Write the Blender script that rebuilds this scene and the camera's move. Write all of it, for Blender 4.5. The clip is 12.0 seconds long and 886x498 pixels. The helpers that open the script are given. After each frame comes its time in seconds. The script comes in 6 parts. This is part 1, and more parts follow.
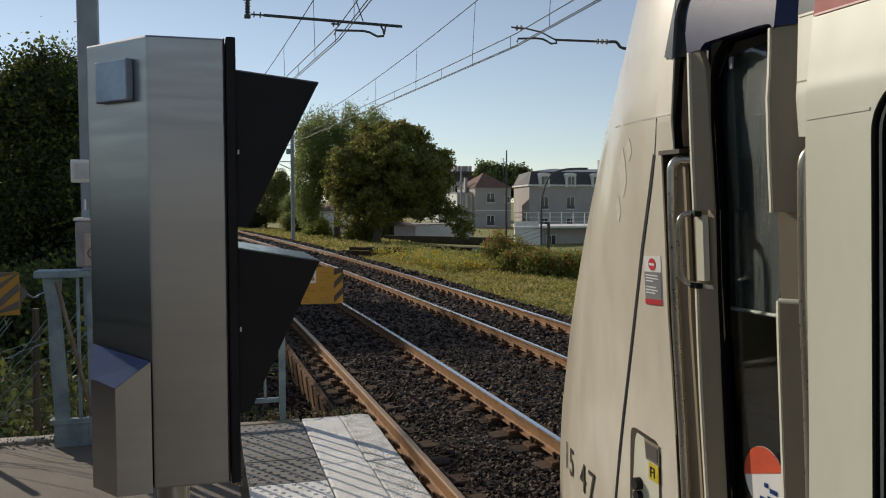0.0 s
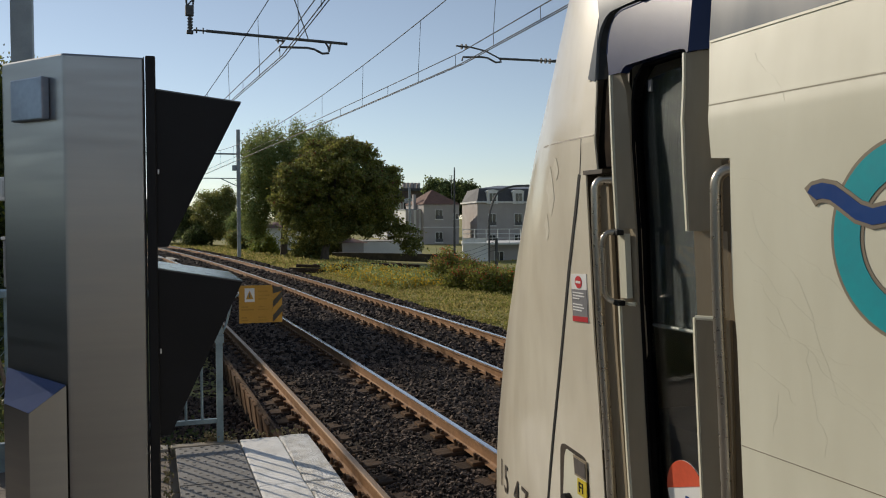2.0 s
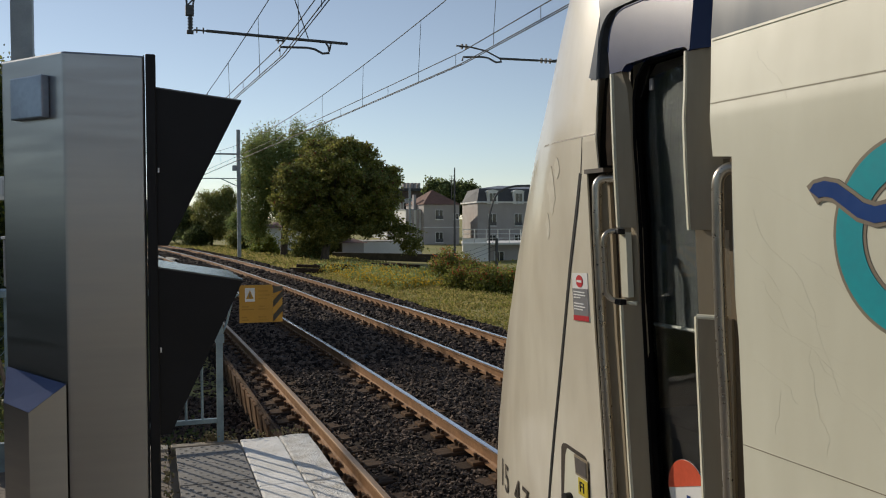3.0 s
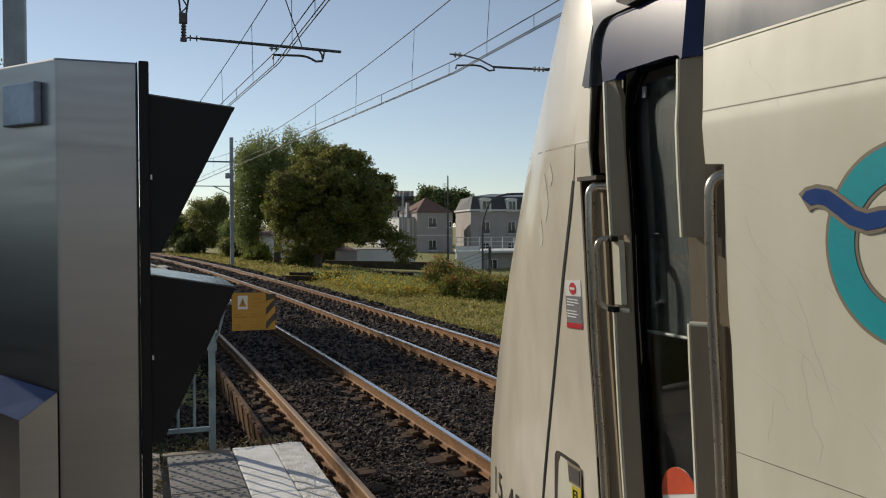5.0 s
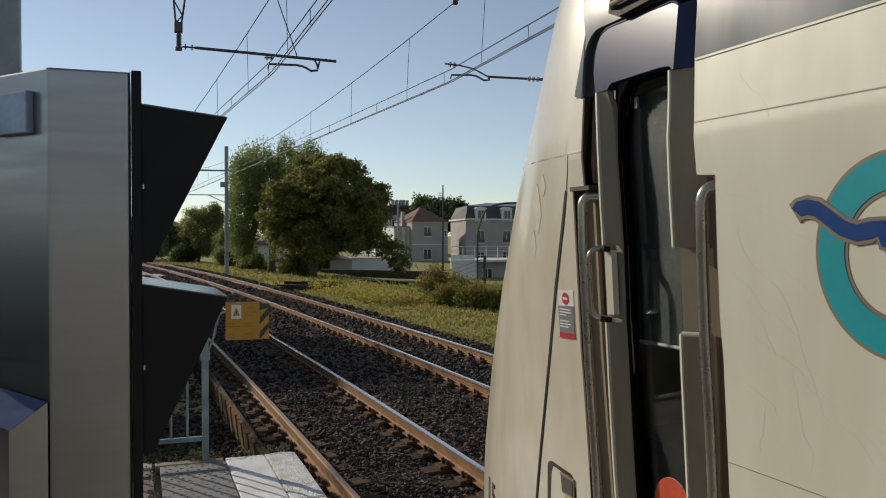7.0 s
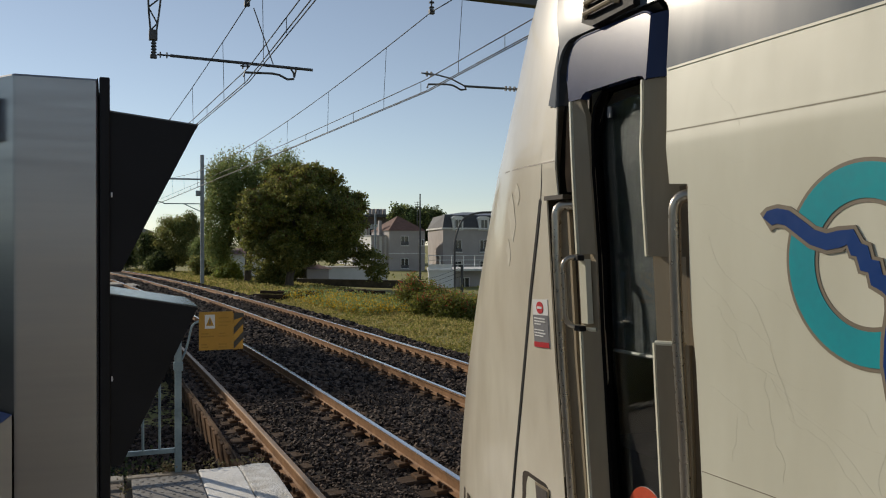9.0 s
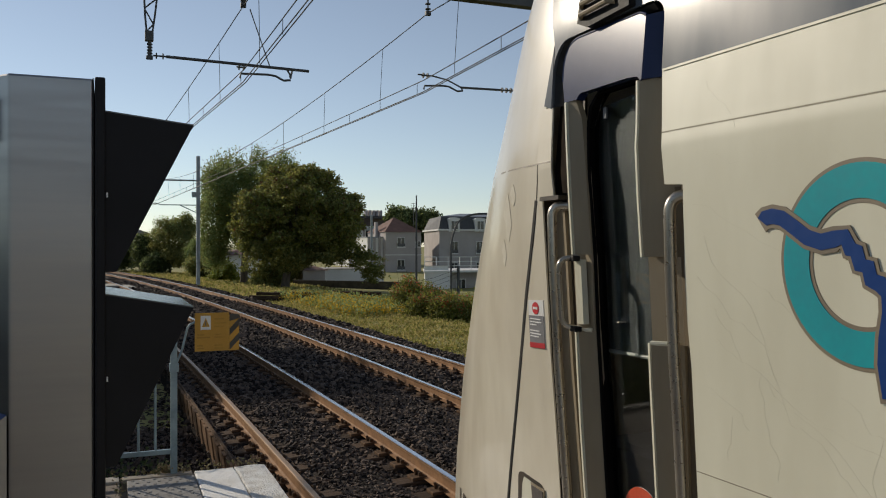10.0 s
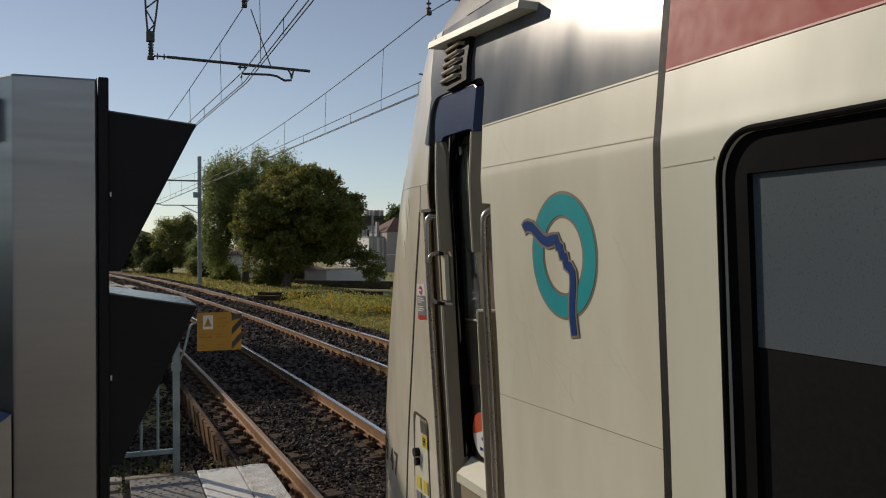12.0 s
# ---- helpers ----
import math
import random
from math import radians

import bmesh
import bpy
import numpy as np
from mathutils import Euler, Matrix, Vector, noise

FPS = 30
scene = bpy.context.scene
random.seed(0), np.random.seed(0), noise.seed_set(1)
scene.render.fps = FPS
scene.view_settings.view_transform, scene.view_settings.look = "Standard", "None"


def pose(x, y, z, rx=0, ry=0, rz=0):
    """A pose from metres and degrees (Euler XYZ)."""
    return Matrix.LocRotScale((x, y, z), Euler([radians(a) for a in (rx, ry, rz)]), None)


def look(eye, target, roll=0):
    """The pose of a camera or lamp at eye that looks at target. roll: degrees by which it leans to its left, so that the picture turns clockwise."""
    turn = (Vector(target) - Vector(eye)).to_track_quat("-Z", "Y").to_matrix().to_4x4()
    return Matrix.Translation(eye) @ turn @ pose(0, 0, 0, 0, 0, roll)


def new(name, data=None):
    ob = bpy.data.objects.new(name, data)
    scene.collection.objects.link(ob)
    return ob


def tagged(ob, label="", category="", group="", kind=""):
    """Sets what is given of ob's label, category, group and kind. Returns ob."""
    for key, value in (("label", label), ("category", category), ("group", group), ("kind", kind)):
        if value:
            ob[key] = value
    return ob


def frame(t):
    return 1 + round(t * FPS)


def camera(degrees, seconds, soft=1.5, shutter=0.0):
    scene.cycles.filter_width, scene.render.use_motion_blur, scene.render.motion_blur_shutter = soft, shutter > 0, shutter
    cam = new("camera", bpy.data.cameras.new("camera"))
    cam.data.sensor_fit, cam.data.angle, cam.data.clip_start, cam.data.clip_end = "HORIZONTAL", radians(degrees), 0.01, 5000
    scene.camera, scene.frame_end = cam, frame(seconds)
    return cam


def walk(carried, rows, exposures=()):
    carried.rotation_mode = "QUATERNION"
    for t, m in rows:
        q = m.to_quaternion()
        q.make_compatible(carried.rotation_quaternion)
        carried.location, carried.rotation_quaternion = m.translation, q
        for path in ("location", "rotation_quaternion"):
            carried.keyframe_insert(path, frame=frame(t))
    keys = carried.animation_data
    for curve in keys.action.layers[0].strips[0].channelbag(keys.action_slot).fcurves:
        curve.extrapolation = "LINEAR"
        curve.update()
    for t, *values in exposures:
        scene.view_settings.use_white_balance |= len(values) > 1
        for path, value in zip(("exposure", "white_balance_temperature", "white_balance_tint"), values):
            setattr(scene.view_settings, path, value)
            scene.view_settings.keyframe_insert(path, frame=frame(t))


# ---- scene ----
# z = 0 is the top of the near rail; the track runs along +y and the train's side faces -x
cam = camera(55.53, 12.0, soft=1.1)
PATH = [
    (0, (-2.833, 0.049, 2.525), -15.84, -3.22, -0.01),
    (0.5, (-2.803, 0.043, 2.527), -17.57, -2.97, 0.09),
    (1, (-2.791, 0.026, 2.532), -19.02, -2.41, 0.06),
    (1.5, (-2.777, 0.022, 2.532), -19.29, -2.14, -0.03),
    (2, (-2.771, 0.017, 2.533), -19.30, -2.09, -0.09),
    (2.5, (-2.774, 0.013, 2.534), -19.28, -2.08, -0.11),
    (3, (-2.771, 0.023, 2.529), -19.29, -2.08, -0.09),
    (5, (-2.771, 0.024, 2.527), -19.75, -1.54, -0.05),
    (5.5, (-2.771, 0.026, 2.531), -19.96, -1.19, -0.02),
    (6, (-2.771, 0.023, 2.531), -20.07, -0.96, 0.05),
    (6.5, (-2.768, 0.019, 2.530), -20.07, -0.95, 0.04),
    (8.5, (-2.754, 0.031, 2.529), -20.93, -0.52, 0.02),
    (9, (-2.750, 0.030, 2.529), -21.63, -0.30, 0.03),
    (9.5, (-2.751, 0.027, 2.526), -21.88, -0.22, 0.05),
    (10, (-2.749, 0.029, 2.526), -21.88, -0.20, 0.05),
    (10.5, (-2.753, 0.021, 2.525), -21.87, -0.20, 0.00),
    (11, (-2.753, 0.017, 2.525), -21.87, -0.21, -0.01),
    (11.5, (-2.753, 0.021, 2.525), -21.84, -0.22, -0.07),
    (12, (-2.754, 0.022, 2.523), -21.79, -0.23, -0.11),
]


def aim(eye, yaw, pitch, roll):
    """A camera pose: yaw to the left of +y, pitch up, roll as look()."""
    a, b = radians(yaw), radians(pitch)
    way = Vector((-math.sin(a) * math.cos(b), math.cos(a) * math.cos(b), math.sin(b)))
    return look(eye, Vector(eye) + way, roll)


EXPOSURE, SUN, SKY = -0.45, 4.3, 0.13
walk(cam, [(t, aim(eye, a, b, c)) for t, eye, a, b, c in PATH], exposures=((0.0, EXPOSURE + 0.1, 6570, 9), (2.0, EXPOSURE + 0.08, 6570, 9), (6.0, EXPOSURE + 0.03, 6560, 9), (10.5, EXPOSURE, 6600, 9), (11.3, EXPOSURE - 0.06, 6660, 10), (12.0, EXPOSURE - 0.22, 6690, 11)))

# ---- light ----
SUN_AZ, SUN_EL = 31.0, 24.5  # degrees left of +y, and up
world = bpy.data.worlds.new("sky")
scene.world = world
world.use_nodes = True
wn = world.node_tree.nodes
sky = wn.new("ShaderNodeTexSky")
sky.sky_type, sky.sun_disc = "NISHITA", False
sky.sun_elevation, sky.sun_rotation = radians(SUN_EL), radians(-SUN_AZ)
sky.air_density, sky.dust_density, sky.ozone_density = 1.0, 0.1, 2.0
sky.altitude = 1200
pale = wn.new("ShaderNodeHueSaturation")  # thin summer haze
pale.inputs["Saturation"].default_value = 0.72
world.node_tree.links.new(sky.outputs[0], pale.inputs["Color"])
world.node_tree.links.new(pale.outputs[0], wn["Background"].inputs[0])
wn["Background"].inputs[1].default_value = SKY
sun = new("sun", bpy.data.lights.new("sun", "SUN"))
sun.data.energy, sun.data.angle, sun.data.color = SUN, radians(0.5), (1.0, 0.89, 0.74)
sv = Vector((-math.sin(radians(SUN_AZ)) * math.cos(radians(SUN_EL)), math.cos(radians(SUN_AZ)) * math.cos(radians(SUN_EL)), math.sin(radians(SUN_EL))))
sun.matrix_world = look(sv * 50, (0, 0, 0))

# ---- materials ----
MATS = {}


def mat(name, c1, c2=None, scale=6.0, rough=0.6, metal=0.0, bump=0.0, fine=60.0, island=0.0, spec=0.5, streak=(1, 1, 1), coat=0.0, translucent=0.0, rand=0.0):
    """A surface with two scales of variation: c1 to c2 in large patches, a fine grain, optional relief and per-piece shade."""
    if name in MATS:
        return MATS[name]
    m = bpy.data.materials.new(name)
    m.use_nodes = True
    nt = m.node_tree
    n, l = nt.nodes, nt.links
    b = n["Principled BSDF"]
    co = n.new("ShaderNodeTexCoord")
    mp = n.new("ShaderNodeMapping")
    mp.inputs["Scale"].default_value = streak
    l.new(co.outputs["Object"], mp.inputs[0])
    big, small = n.new("ShaderNodeTexNoise"), n.new("ShaderNodeTexNoise")
    big.inputs["Scale"].default_value, big.inputs["Detail"].default_value = scale, 6.0
    small.inputs["Scale"].default_value, small.inputs["Detail"].default_value = fine, 3.0
    for t in (big, small):
        l.new(mp.outputs[0], t.inputs["Vector"])
    c2 = c2 or tuple(v * 0.75 for v in c1)
    ramp = n.new("ShaderNodeValToRGB")
    ramp.color_ramp.elements[0].position, ramp.color_ramp.elements[1].position = 0.34, 0.68
    ramp.color_ramp.elements[0].color, ramp.color_ramp.elements[1].color = (*c1, 1), (*c2, 1)
    add = n.new("ShaderNodeMath")
    add.operation = "MULTIPLY_ADD"
    add.inputs[1].default_value, add.inputs[2].default_value = 0.3, -0.15
    l.new(small.outputs[0], add.inputs[0])
    tot = n.new("ShaderNodeMath")
    l.new(add.outputs[0], tot.inputs[0])
    last = big.outputs[0]
    if island or rand:
        src = n.new("ShaderNodeNewGeometry").outputs["Random Per Island"] if island else n.new("ShaderNodeObjectInfo").outputs["Random"]
        mix = n.new("ShaderNodeMath")
        mix.operation = "MULTIPLY_ADD"
        mix.inputs[1].default_value = island or rand
        off = n.new("ShaderNodeMath")
        off.operation = "SUBTRACT"
        off.inputs[1].default_value = 0.5 * (island or rand)
        l.new(big.outputs[0], off.inputs[0])
        l.new(src, mix.inputs[0])
        l.new(off.outputs[0], mix.inputs[2])
        last = mix.outputs[0]
    l.new(last, tot.inputs[1])
    l.new(tot.outputs[0], ramp.inputs[0])
    l.new(ramp.outputs[0], b.inputs["Base Color"])
    b.inputs["Metallic"].default_value, b.inputs["Specular IOR Level"].default_value = metal, spec
    b.inputs["Coat Weight"].default_value, b.inputs["Coat Roughness"].default_value = coat, 0.12
    rr = n.new("ShaderNodeMapRange")
    rr.inputs["To Min"].default_value, rr.inputs["To Max"].default_value = max(0.02, rough - 0.1), min(1.0, rough + 0.1)
    l.new(small.outputs[0], rr.inputs["Value"])
    l.new(rr.outputs[0], b.inputs["Roughness"])
    if bump:
        bp = n.new("ShaderNodeBump")
        bp.inputs["Strength"].default_value, bp.inputs["Distance"].default_value = 1.0, bump
        l.new(small.outputs[0], bp.inputs["Height"])
        l.new(bp.outputs[0], b.inputs["Normal"])
    if translucent:
        tr, ms = n.new("ShaderNodeBsdfTranslucent"), n.new("ShaderNodeMixShader")
        ms.inputs[0].default_value = translucent
        l.new(ramp.outputs[0], tr.inputs[0])
        l.new(b.outputs[0], ms.inputs[1])
        l.new(tr.outputs[0], ms.inputs[2])
        l.new(ms.outputs[0], n["Material Output"].inputs[0])
    MATS[name] = m
    return m


def glass_mat(name, tint, rough=0.02):
    if name in MATS:
        return MATS[name]
    m = bpy.data.materials.new(name)
    m.use_nodes = True
    b = m.node_tree.nodes["Principled BSDF"]
    b.inputs["Base Color"].default_value = (*tint, 1)
    b.inputs["Transmission Weight"].default_value, b.inputs["Roughness"].default_value, b.inputs["IOR"].default_value = 1.0, rough, 1.45
    MATS[name] = m
    return m


CREAM = mat("aged cream train paint", (0.66, 0.645, 0.52), (0.575, 0.555, 0.435), 2.6, 0.44, bump=0.0006, fine=11, streak=(1, 1, 0.35), spec=0.3, coat=0.2)
NOSEPAINT = mat("warm cream nose paint", (0.72, 0.67, 0.545), (0.56, 0.505, 0.395), 3.2, 0.36, bump=0.0005, fine=10, streak=(1, 1, 0.4), coat=0.55)
DOORLEAF = mat("pale cream leaf paint", (0.63, 0.64, 0.52), (0.57, 0.57, 0.45), 2.0, 0.42, bump=0.0004, fine=8, streak=(1, 1, 0.4), coat=0.1)
# part of the shade on the turned-in stiles is put into this colour
PILLAR = mat("grey-beige door paint and shade", (0.33, 0.275, 0.19), (0.25, 0.205, 0.138), 5.0, 0.5, bump=0.0005, fine=30, streak=(1, 1, 0.2), spec=0.3)
BLUE = mat("dark blue train paint", (0.014, 0.024, 0.075), (0.020, 0.032, 0.09), 5.0, 0.22, fine=420, spec=0.28)
BLUEGREY = mat("faded blue-grey stripe paint", (0.10, 0.118, 0.14), (0.17, 0.18, 0.19), 3.0, 0.23, bump=0.00006, fine=4, streak=(1, 1.2, 0.3), spec=0.12)
RED = mat("faded red stripe paint", (0.31, 0.032, 0.03), (0.35, 0.05, 0.042), 3.0, 0.5, bump=0.0002, fine=20, spec=0.18)
TEAL = mat("teal emblem vinyl", (0.018, 0.33, 0.36), (0.022, 0.28, 0.32), 4.0, 0.4, spec=0.3)
NAVY = mat("navy emblem vinyl", (0.008, 0.04, 0.17), (0.012, 0.05, 0.19), 4.0, 0.4, spec=0.25)
OUTLINE = mat("taupe emblem outline", (0.22, 0.18, 0.12), (0.17, 0.14, 0.10), 4.0, 0.5)
RUBBER = mat("black rubber", (0.010, 0.010, 0.010), (0.022, 0.020, 0.018), 20.0, 0.65, spec=0.25, bump=0.0004)
DARKBROWN = mat("dark brown recess", (0.05, 0.035, 0.022), (0.02, 0.015, 0.01), 14.0, 0.6, bump=0.001)
STEEL = mat("worn steel rail tube", (0.50, 0.46, 0.39), (0.38, 0.34, 0.28), 5.0, 0.3, metal=0.85)
ALU = mat("brushed stainless sheet", (0.35, 0.35, 0.342), (0.31, 0.31, 0.305), 1.4, 0.33, metal=1.0, fine=14, streak=(0.25, 0.25, 3))
BLACK = mat("matt black painted sheet", (0.007, 0.007, 0.008), (0.010, 0.010, 0.012), 6.0, 0.5, spec=0.25)
FRAMEBLACK = mat("deep black frame rubber", (0.004, 0.004, 0.004), (0.007, 0.006, 0.006), 9.0, 0.75, spec=0.06)
GLASS = glass_mat("cab window glass", (0.75, 0.8, 0.8))
TINT = mat("tinted grey window film", (0.075, 0.095, 0.11), (0.085, 0.105, 0.12), 3.0, 0.3, fine=200)
DARK = mat("dark interior", (0.02, 0.02, 0.02), (0.035, 0.033, 0.03), 3.0, 0.7)
SHADE = mat("ribbed blue-grey sunshade", (0.042, 0.052, 0.056), (0.016, 0.021, 0.023), 5.0, 0.7, bump=0.002, fine=9, streak=(1, 40, 1))
WHITE = mat("white enamel", (0.75, 0.75, 0.73), (0.68, 0.68, 0.66), 5.0, 0.4)
GREYV = mat("grey label vinyl", (0.20, 0.20, 0.21), None, 5.0, 0.5)
SIGNRED = mat("red label vinyl", (0.55, 0.03, 0.04), None, 6.0, 0.45)
ORANGE = mat("orange-red label vinyl", (0.70, 0.10, 0.04), None, 6.0, 0.45)
YELLOW = mat("yellow label vinyl", (0.70, 0.55, 0.03), None, 6.0, 0.5)
SIGNYEL = mat("amber warning plate", (0.50, 0.265, 0.028), (0.42, 0.22, 0.025), 6.0, 0.5)
SIGNGREY = mat("dark grey stripe vinyl", (0.14, 0.13, 0.11), None, 6.0, 0.5)
GALV = mat("pale blue galvanised steel", (0.27, 0.355, 0.39), (0.17, 0.235, 0.265), 9.0, 0.45, metal=0.35, bump=0.0004)
GREYBOX = mat("light grey cabinet paint", (0.32, 0.32, 0.31), (0.24, 0.24, 0.23), 8.0, 0.5)
RAILHEAD = mat("polished rail head", (0.66, 0.65, 0.66), (0.55, 0.53, 0.52), 3.0, 0.18, metal=0.9, streak=(3, 0.2, 3))
RUST = mat("rusty rail web", (0.35, 0.195, 0.097), (0.23, 0.128, 0.066), 5.0, 0.75, bump=0.002, fine=40, spec=0.2)
SLEEPER = mat("tarred timber sleeper", (0.105, 0.07, 0.047), (0.055, 0.037, 0.025), 5.0, 0.85, bump=0.006, fine=30, rand=0.6, streak=(0.4, 3, 3), spec=0.12)
PLATE = mat("rusty chair plate", (0.16, 0.095, 0.055), (0.08, 0.05, 0.03), 15.0, 0.85, bump=0.002, spec=0.12)
STONE = mat("dark ballast stone", (0.145, 0.105, 0.08), (0.018, 0.012, 0.009), 3.0, 0.85, bump=0.004, fine=80, island=0.9, spec=0.3)
BED = mat("ballast fines", (0.034, 0.026, 0.021), (0.018, 0.014, 0.011), 8.0, 0.9, bump=0.02, fine=25, spec=0.15)
ASPHALT = mat("brown platform asphalt", (0.20, 0.165, 0.13), (0.15, 0.12, 0.095), 2.0, 0.85, bump=0.003, fine=120)
TACTILE = mat("grey tactile slab", (0.24, 0.23, 0.215), (0.18, 0.17, 0.155), 4.0, 0.75, bump=0.002, fine=90, rand=0.3)
WHITEEDGE = mat("worn white platform paint", (0.84, 0.83, 0.80), (0.72, 0.70, 0.65), 5.0, 0.7, bump=0.006, fine=45)
WHITEROUGH = mat("gravelly white platform paint", (0.85, 0.84, 0.81), (0.58, 0.55, 0.49), 9.0, 0.8, bump=0.016, fine=70)
DULLHEAD = mat("dull brown rail head", (0.46, 0.30, 0.17), (0.36, 0.225, 0.12), 3.0, 0.45, metal=0.45, streak=(3, 0.2, 3))
OLDBOARD = mat("rusty brown edging board", (0.25, 0.15, 0.085), (0.13, 0.08, 0.05), 6.0, 0.85, bump=0.004, fine=30, rand=0.9, spec=0.15)
CONCRETE = mat("weathered concrete", (0.36, 0.31, 0.24), (0.25, 0.21, 0.16), 4.0, 0.85, bump=0.003, fine=50, rand=0.4)
KERB = mat("pale kerb stone", (0.45, 0.41, 0.35), (0.33, 0.30, 0.25), 5.0, 0.8, bump=0.003)
GRASS = mat("dry meadow ground", (0.23, 0.23, 0.06), (0.32, 0.27, 0.09), 0.35, 0.95, bump=0.05, fine=4)
BLADE = mat("meadow grass blades", (0.25, 0.25, 0.065), (0.46, 0.38, 0.15), 0.4, 0.8, island=0.8, spec=0.2, translucent=0.5)
LEAF = mat("maple leaves", (0.15, 0.165, 0.055), (0.30, 0.28, 0.085), 0.6, 0.6, island=1.0, spec=0.25, translucent=0.55)
LEAFRED = mat("turning maple leaves", (0.16, 0.06, 0.025), (0.10, 0.075, 0.02), 0.8, 0.6, island=0.8, translucent=0.3)
LEAFB = mat("birch leaves", (0.21, 0.28, 0.10), (0.34, 0.38, 0.15), 0.5, 0.6, island=0.8, spec=0.2, translucent=0.5)
LEAFD = mat("dark hedge leaves", (0.06, 0.085, 0.035), (0.13, 0.15, 0.05), 0.7, 0.6, island=0.9, spec=0.3, translucent=0.4)
# lime colour holds sunlight; several trees carry it on their upper crowns only
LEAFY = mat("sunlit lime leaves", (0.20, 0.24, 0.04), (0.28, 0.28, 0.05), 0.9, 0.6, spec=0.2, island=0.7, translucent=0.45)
FLOWER = mat("yellow wildflowers", (0.68, 0.46, 0.045), (0.55, 0.36, 0.045), 2.0, 0.7, island=0.5, translucent=0.5)
REDFL = mat("red berries and flowers", (0.72, 0.11, 0.06), (0.55, 0.17, 0.07), 2.0, 0.7, island=0.5, translucent=0.3)
BARK = mat("grey-brown bark", (0.13, 0.10, 0.075), (0.07, 0.055, 0.04), 6.0, 0.9, bump=0.02, fine=14, streak=(1, 1, 0.3))
CABLE = mat("dark catenary wire", (0.045, 0.045, 0.045), (0.07, 0.065, 0.06), 3.0, 0.6, spec=0.2)
GANTRY = mat("dark grey gantry steel", (0.07, 0.07, 0.075), (0.10, 0.10, 0.10), 4.0, 0.6, metal=0.4)
POLE = mat("grey galvanised mast", (0.30, 0.33, 0.35), (0.22, 0.24, 0.26), 3.0, 0.5, metal=0.4)
RENDER = mat("pale wall render", (0.43, 0.39, 0.37), (0.36, 0.325, 0.305), 0.6, 0.9, bump=0.004, fine=9)
RENDERW = mat("white wall render", (0.76, 0.75, 0.72), (0.66, 0.65, 0.62), 0.6, 0.9, bump=0.004, fine=9)
SLATE = mat("dark slate roof", (0.055, 0.055, 0.058), (0.085, 0.083, 0.082), 2.0, 0.7, bump=0.01, fine=8)
TILE = mat("brown-red roof tiles", (0.19, 0.095, 0.065), (0.13, 0.065, 0.045), 2.0, 0.8, bump=0.02, fine=6)
ZINC = mat("zinc roof sheet", (0.30, 0.31, 0.33), (0.24, 0.25, 0.27), 2.0, 0.5, metal=0.3)
PANE = mat("house window pane", (0.03, 0.035, 0.04), None, 1.0, 0.08)
STONEWALL = mat("dark old stone wall", (0.10, 0.085, 0.065), (0.06, 0.05, 0.04), 2.0, 0.9, bump=0.03, fine=5)


# ---- mesh helpers ----
def mesh_of(bm, name):
    bmesh.ops.recalc_face_normals(bm, faces=bm.faces)
    me = bpy.data.meshes.new(name)
    bm.to_mesh(me)
    bm.free()
    return me


def part(name, bm, material, parent=None, label="", smooth=False):
    """Links a bmesh as one mesh object under a thing or under a part."""
    me = mesh_of(bm, name)
    me.materials.append(material)
    if smooth:
        me.shade_smooth()
        me.set_sharp_from_angle(angle=radians(35))
    ob = new(name, me)
    ob.parent = parent
    return tagged(ob, label=label)


def thing(name, label, category, group="", kind="", at=(0, 0, 0)):
    ob = new(name)
    ob.empty_display_size = 0.1
    ob.location = at
    return tagged(ob, label, category, group, kind)


def box(x0, x1, y0, y1, z0, z1, bevel=0.0, bm=None, m=None, seg=2):
    one = bmesh.new()
    bmesh.ops.create_cube(one, size=1)
    for v in one.verts:
        v.co = Vector(((x0 + x1) / 2 + v.co.x * (x1 - x0), (y0 + y1) / 2 + v.co.y * (y1 - y0), (z0 + z1) / 2 + v.co.z * (z1 - z0)))
    if bevel:
        bmesh.ops.bevel(one, geom=one.edges[:], offset=bevel, segments=seg, profile=0.6, affect="EDGES")
    if m:
        one.transform(m)
    return merge(bm, one)


def merge(bm, one):
    if bm is None:
        return one
    me = bpy.data.meshes.new("tmp")
    one.to_mesh(me)
    one.free()
    bm.from_mesh(me)
    bpy.data.meshes.remove(me)
    return bm


def tube(points, r, sides=10, bm=None, caps=True):
    """A round bar along points."""
    bm = bm or bmesh.new()
    P = [Vector(p) for p in points]
    R = r if isinstance(r, (list, tuple)) else [r] * len(P)
    rings = []
    side = None
    for i, p in enumerate(P):
        way = (P[min(i + 1, len(P) - 1)] - P[max(i - 1, 0)]).normalized()
        if side is None:
            side = way.cross(Vector((0, 0, 1)) if abs(way.z) < 0.9 else Vector((1, 0, 0))).normalized()
        side = (side - way * side.dot(way)).normalized()
        up = way.cross(side)
        rings.append([bm.verts.new(p + R[i] * (math.cos(a) * side + math.sin(a) * up)) for a in [2 * math.pi * k / sides for k in range(sides)]])
    for a, b in zip(rings, rings[1:]):
        for k in range(sides):
            bm.faces.new((a[k], a[(k + 1) % sides], b[(k + 1) % sides], b[k]))
    if caps:
        bm.faces.new(rings[0][::-1])
        bm.faces.new(rings[-1])
    return bm


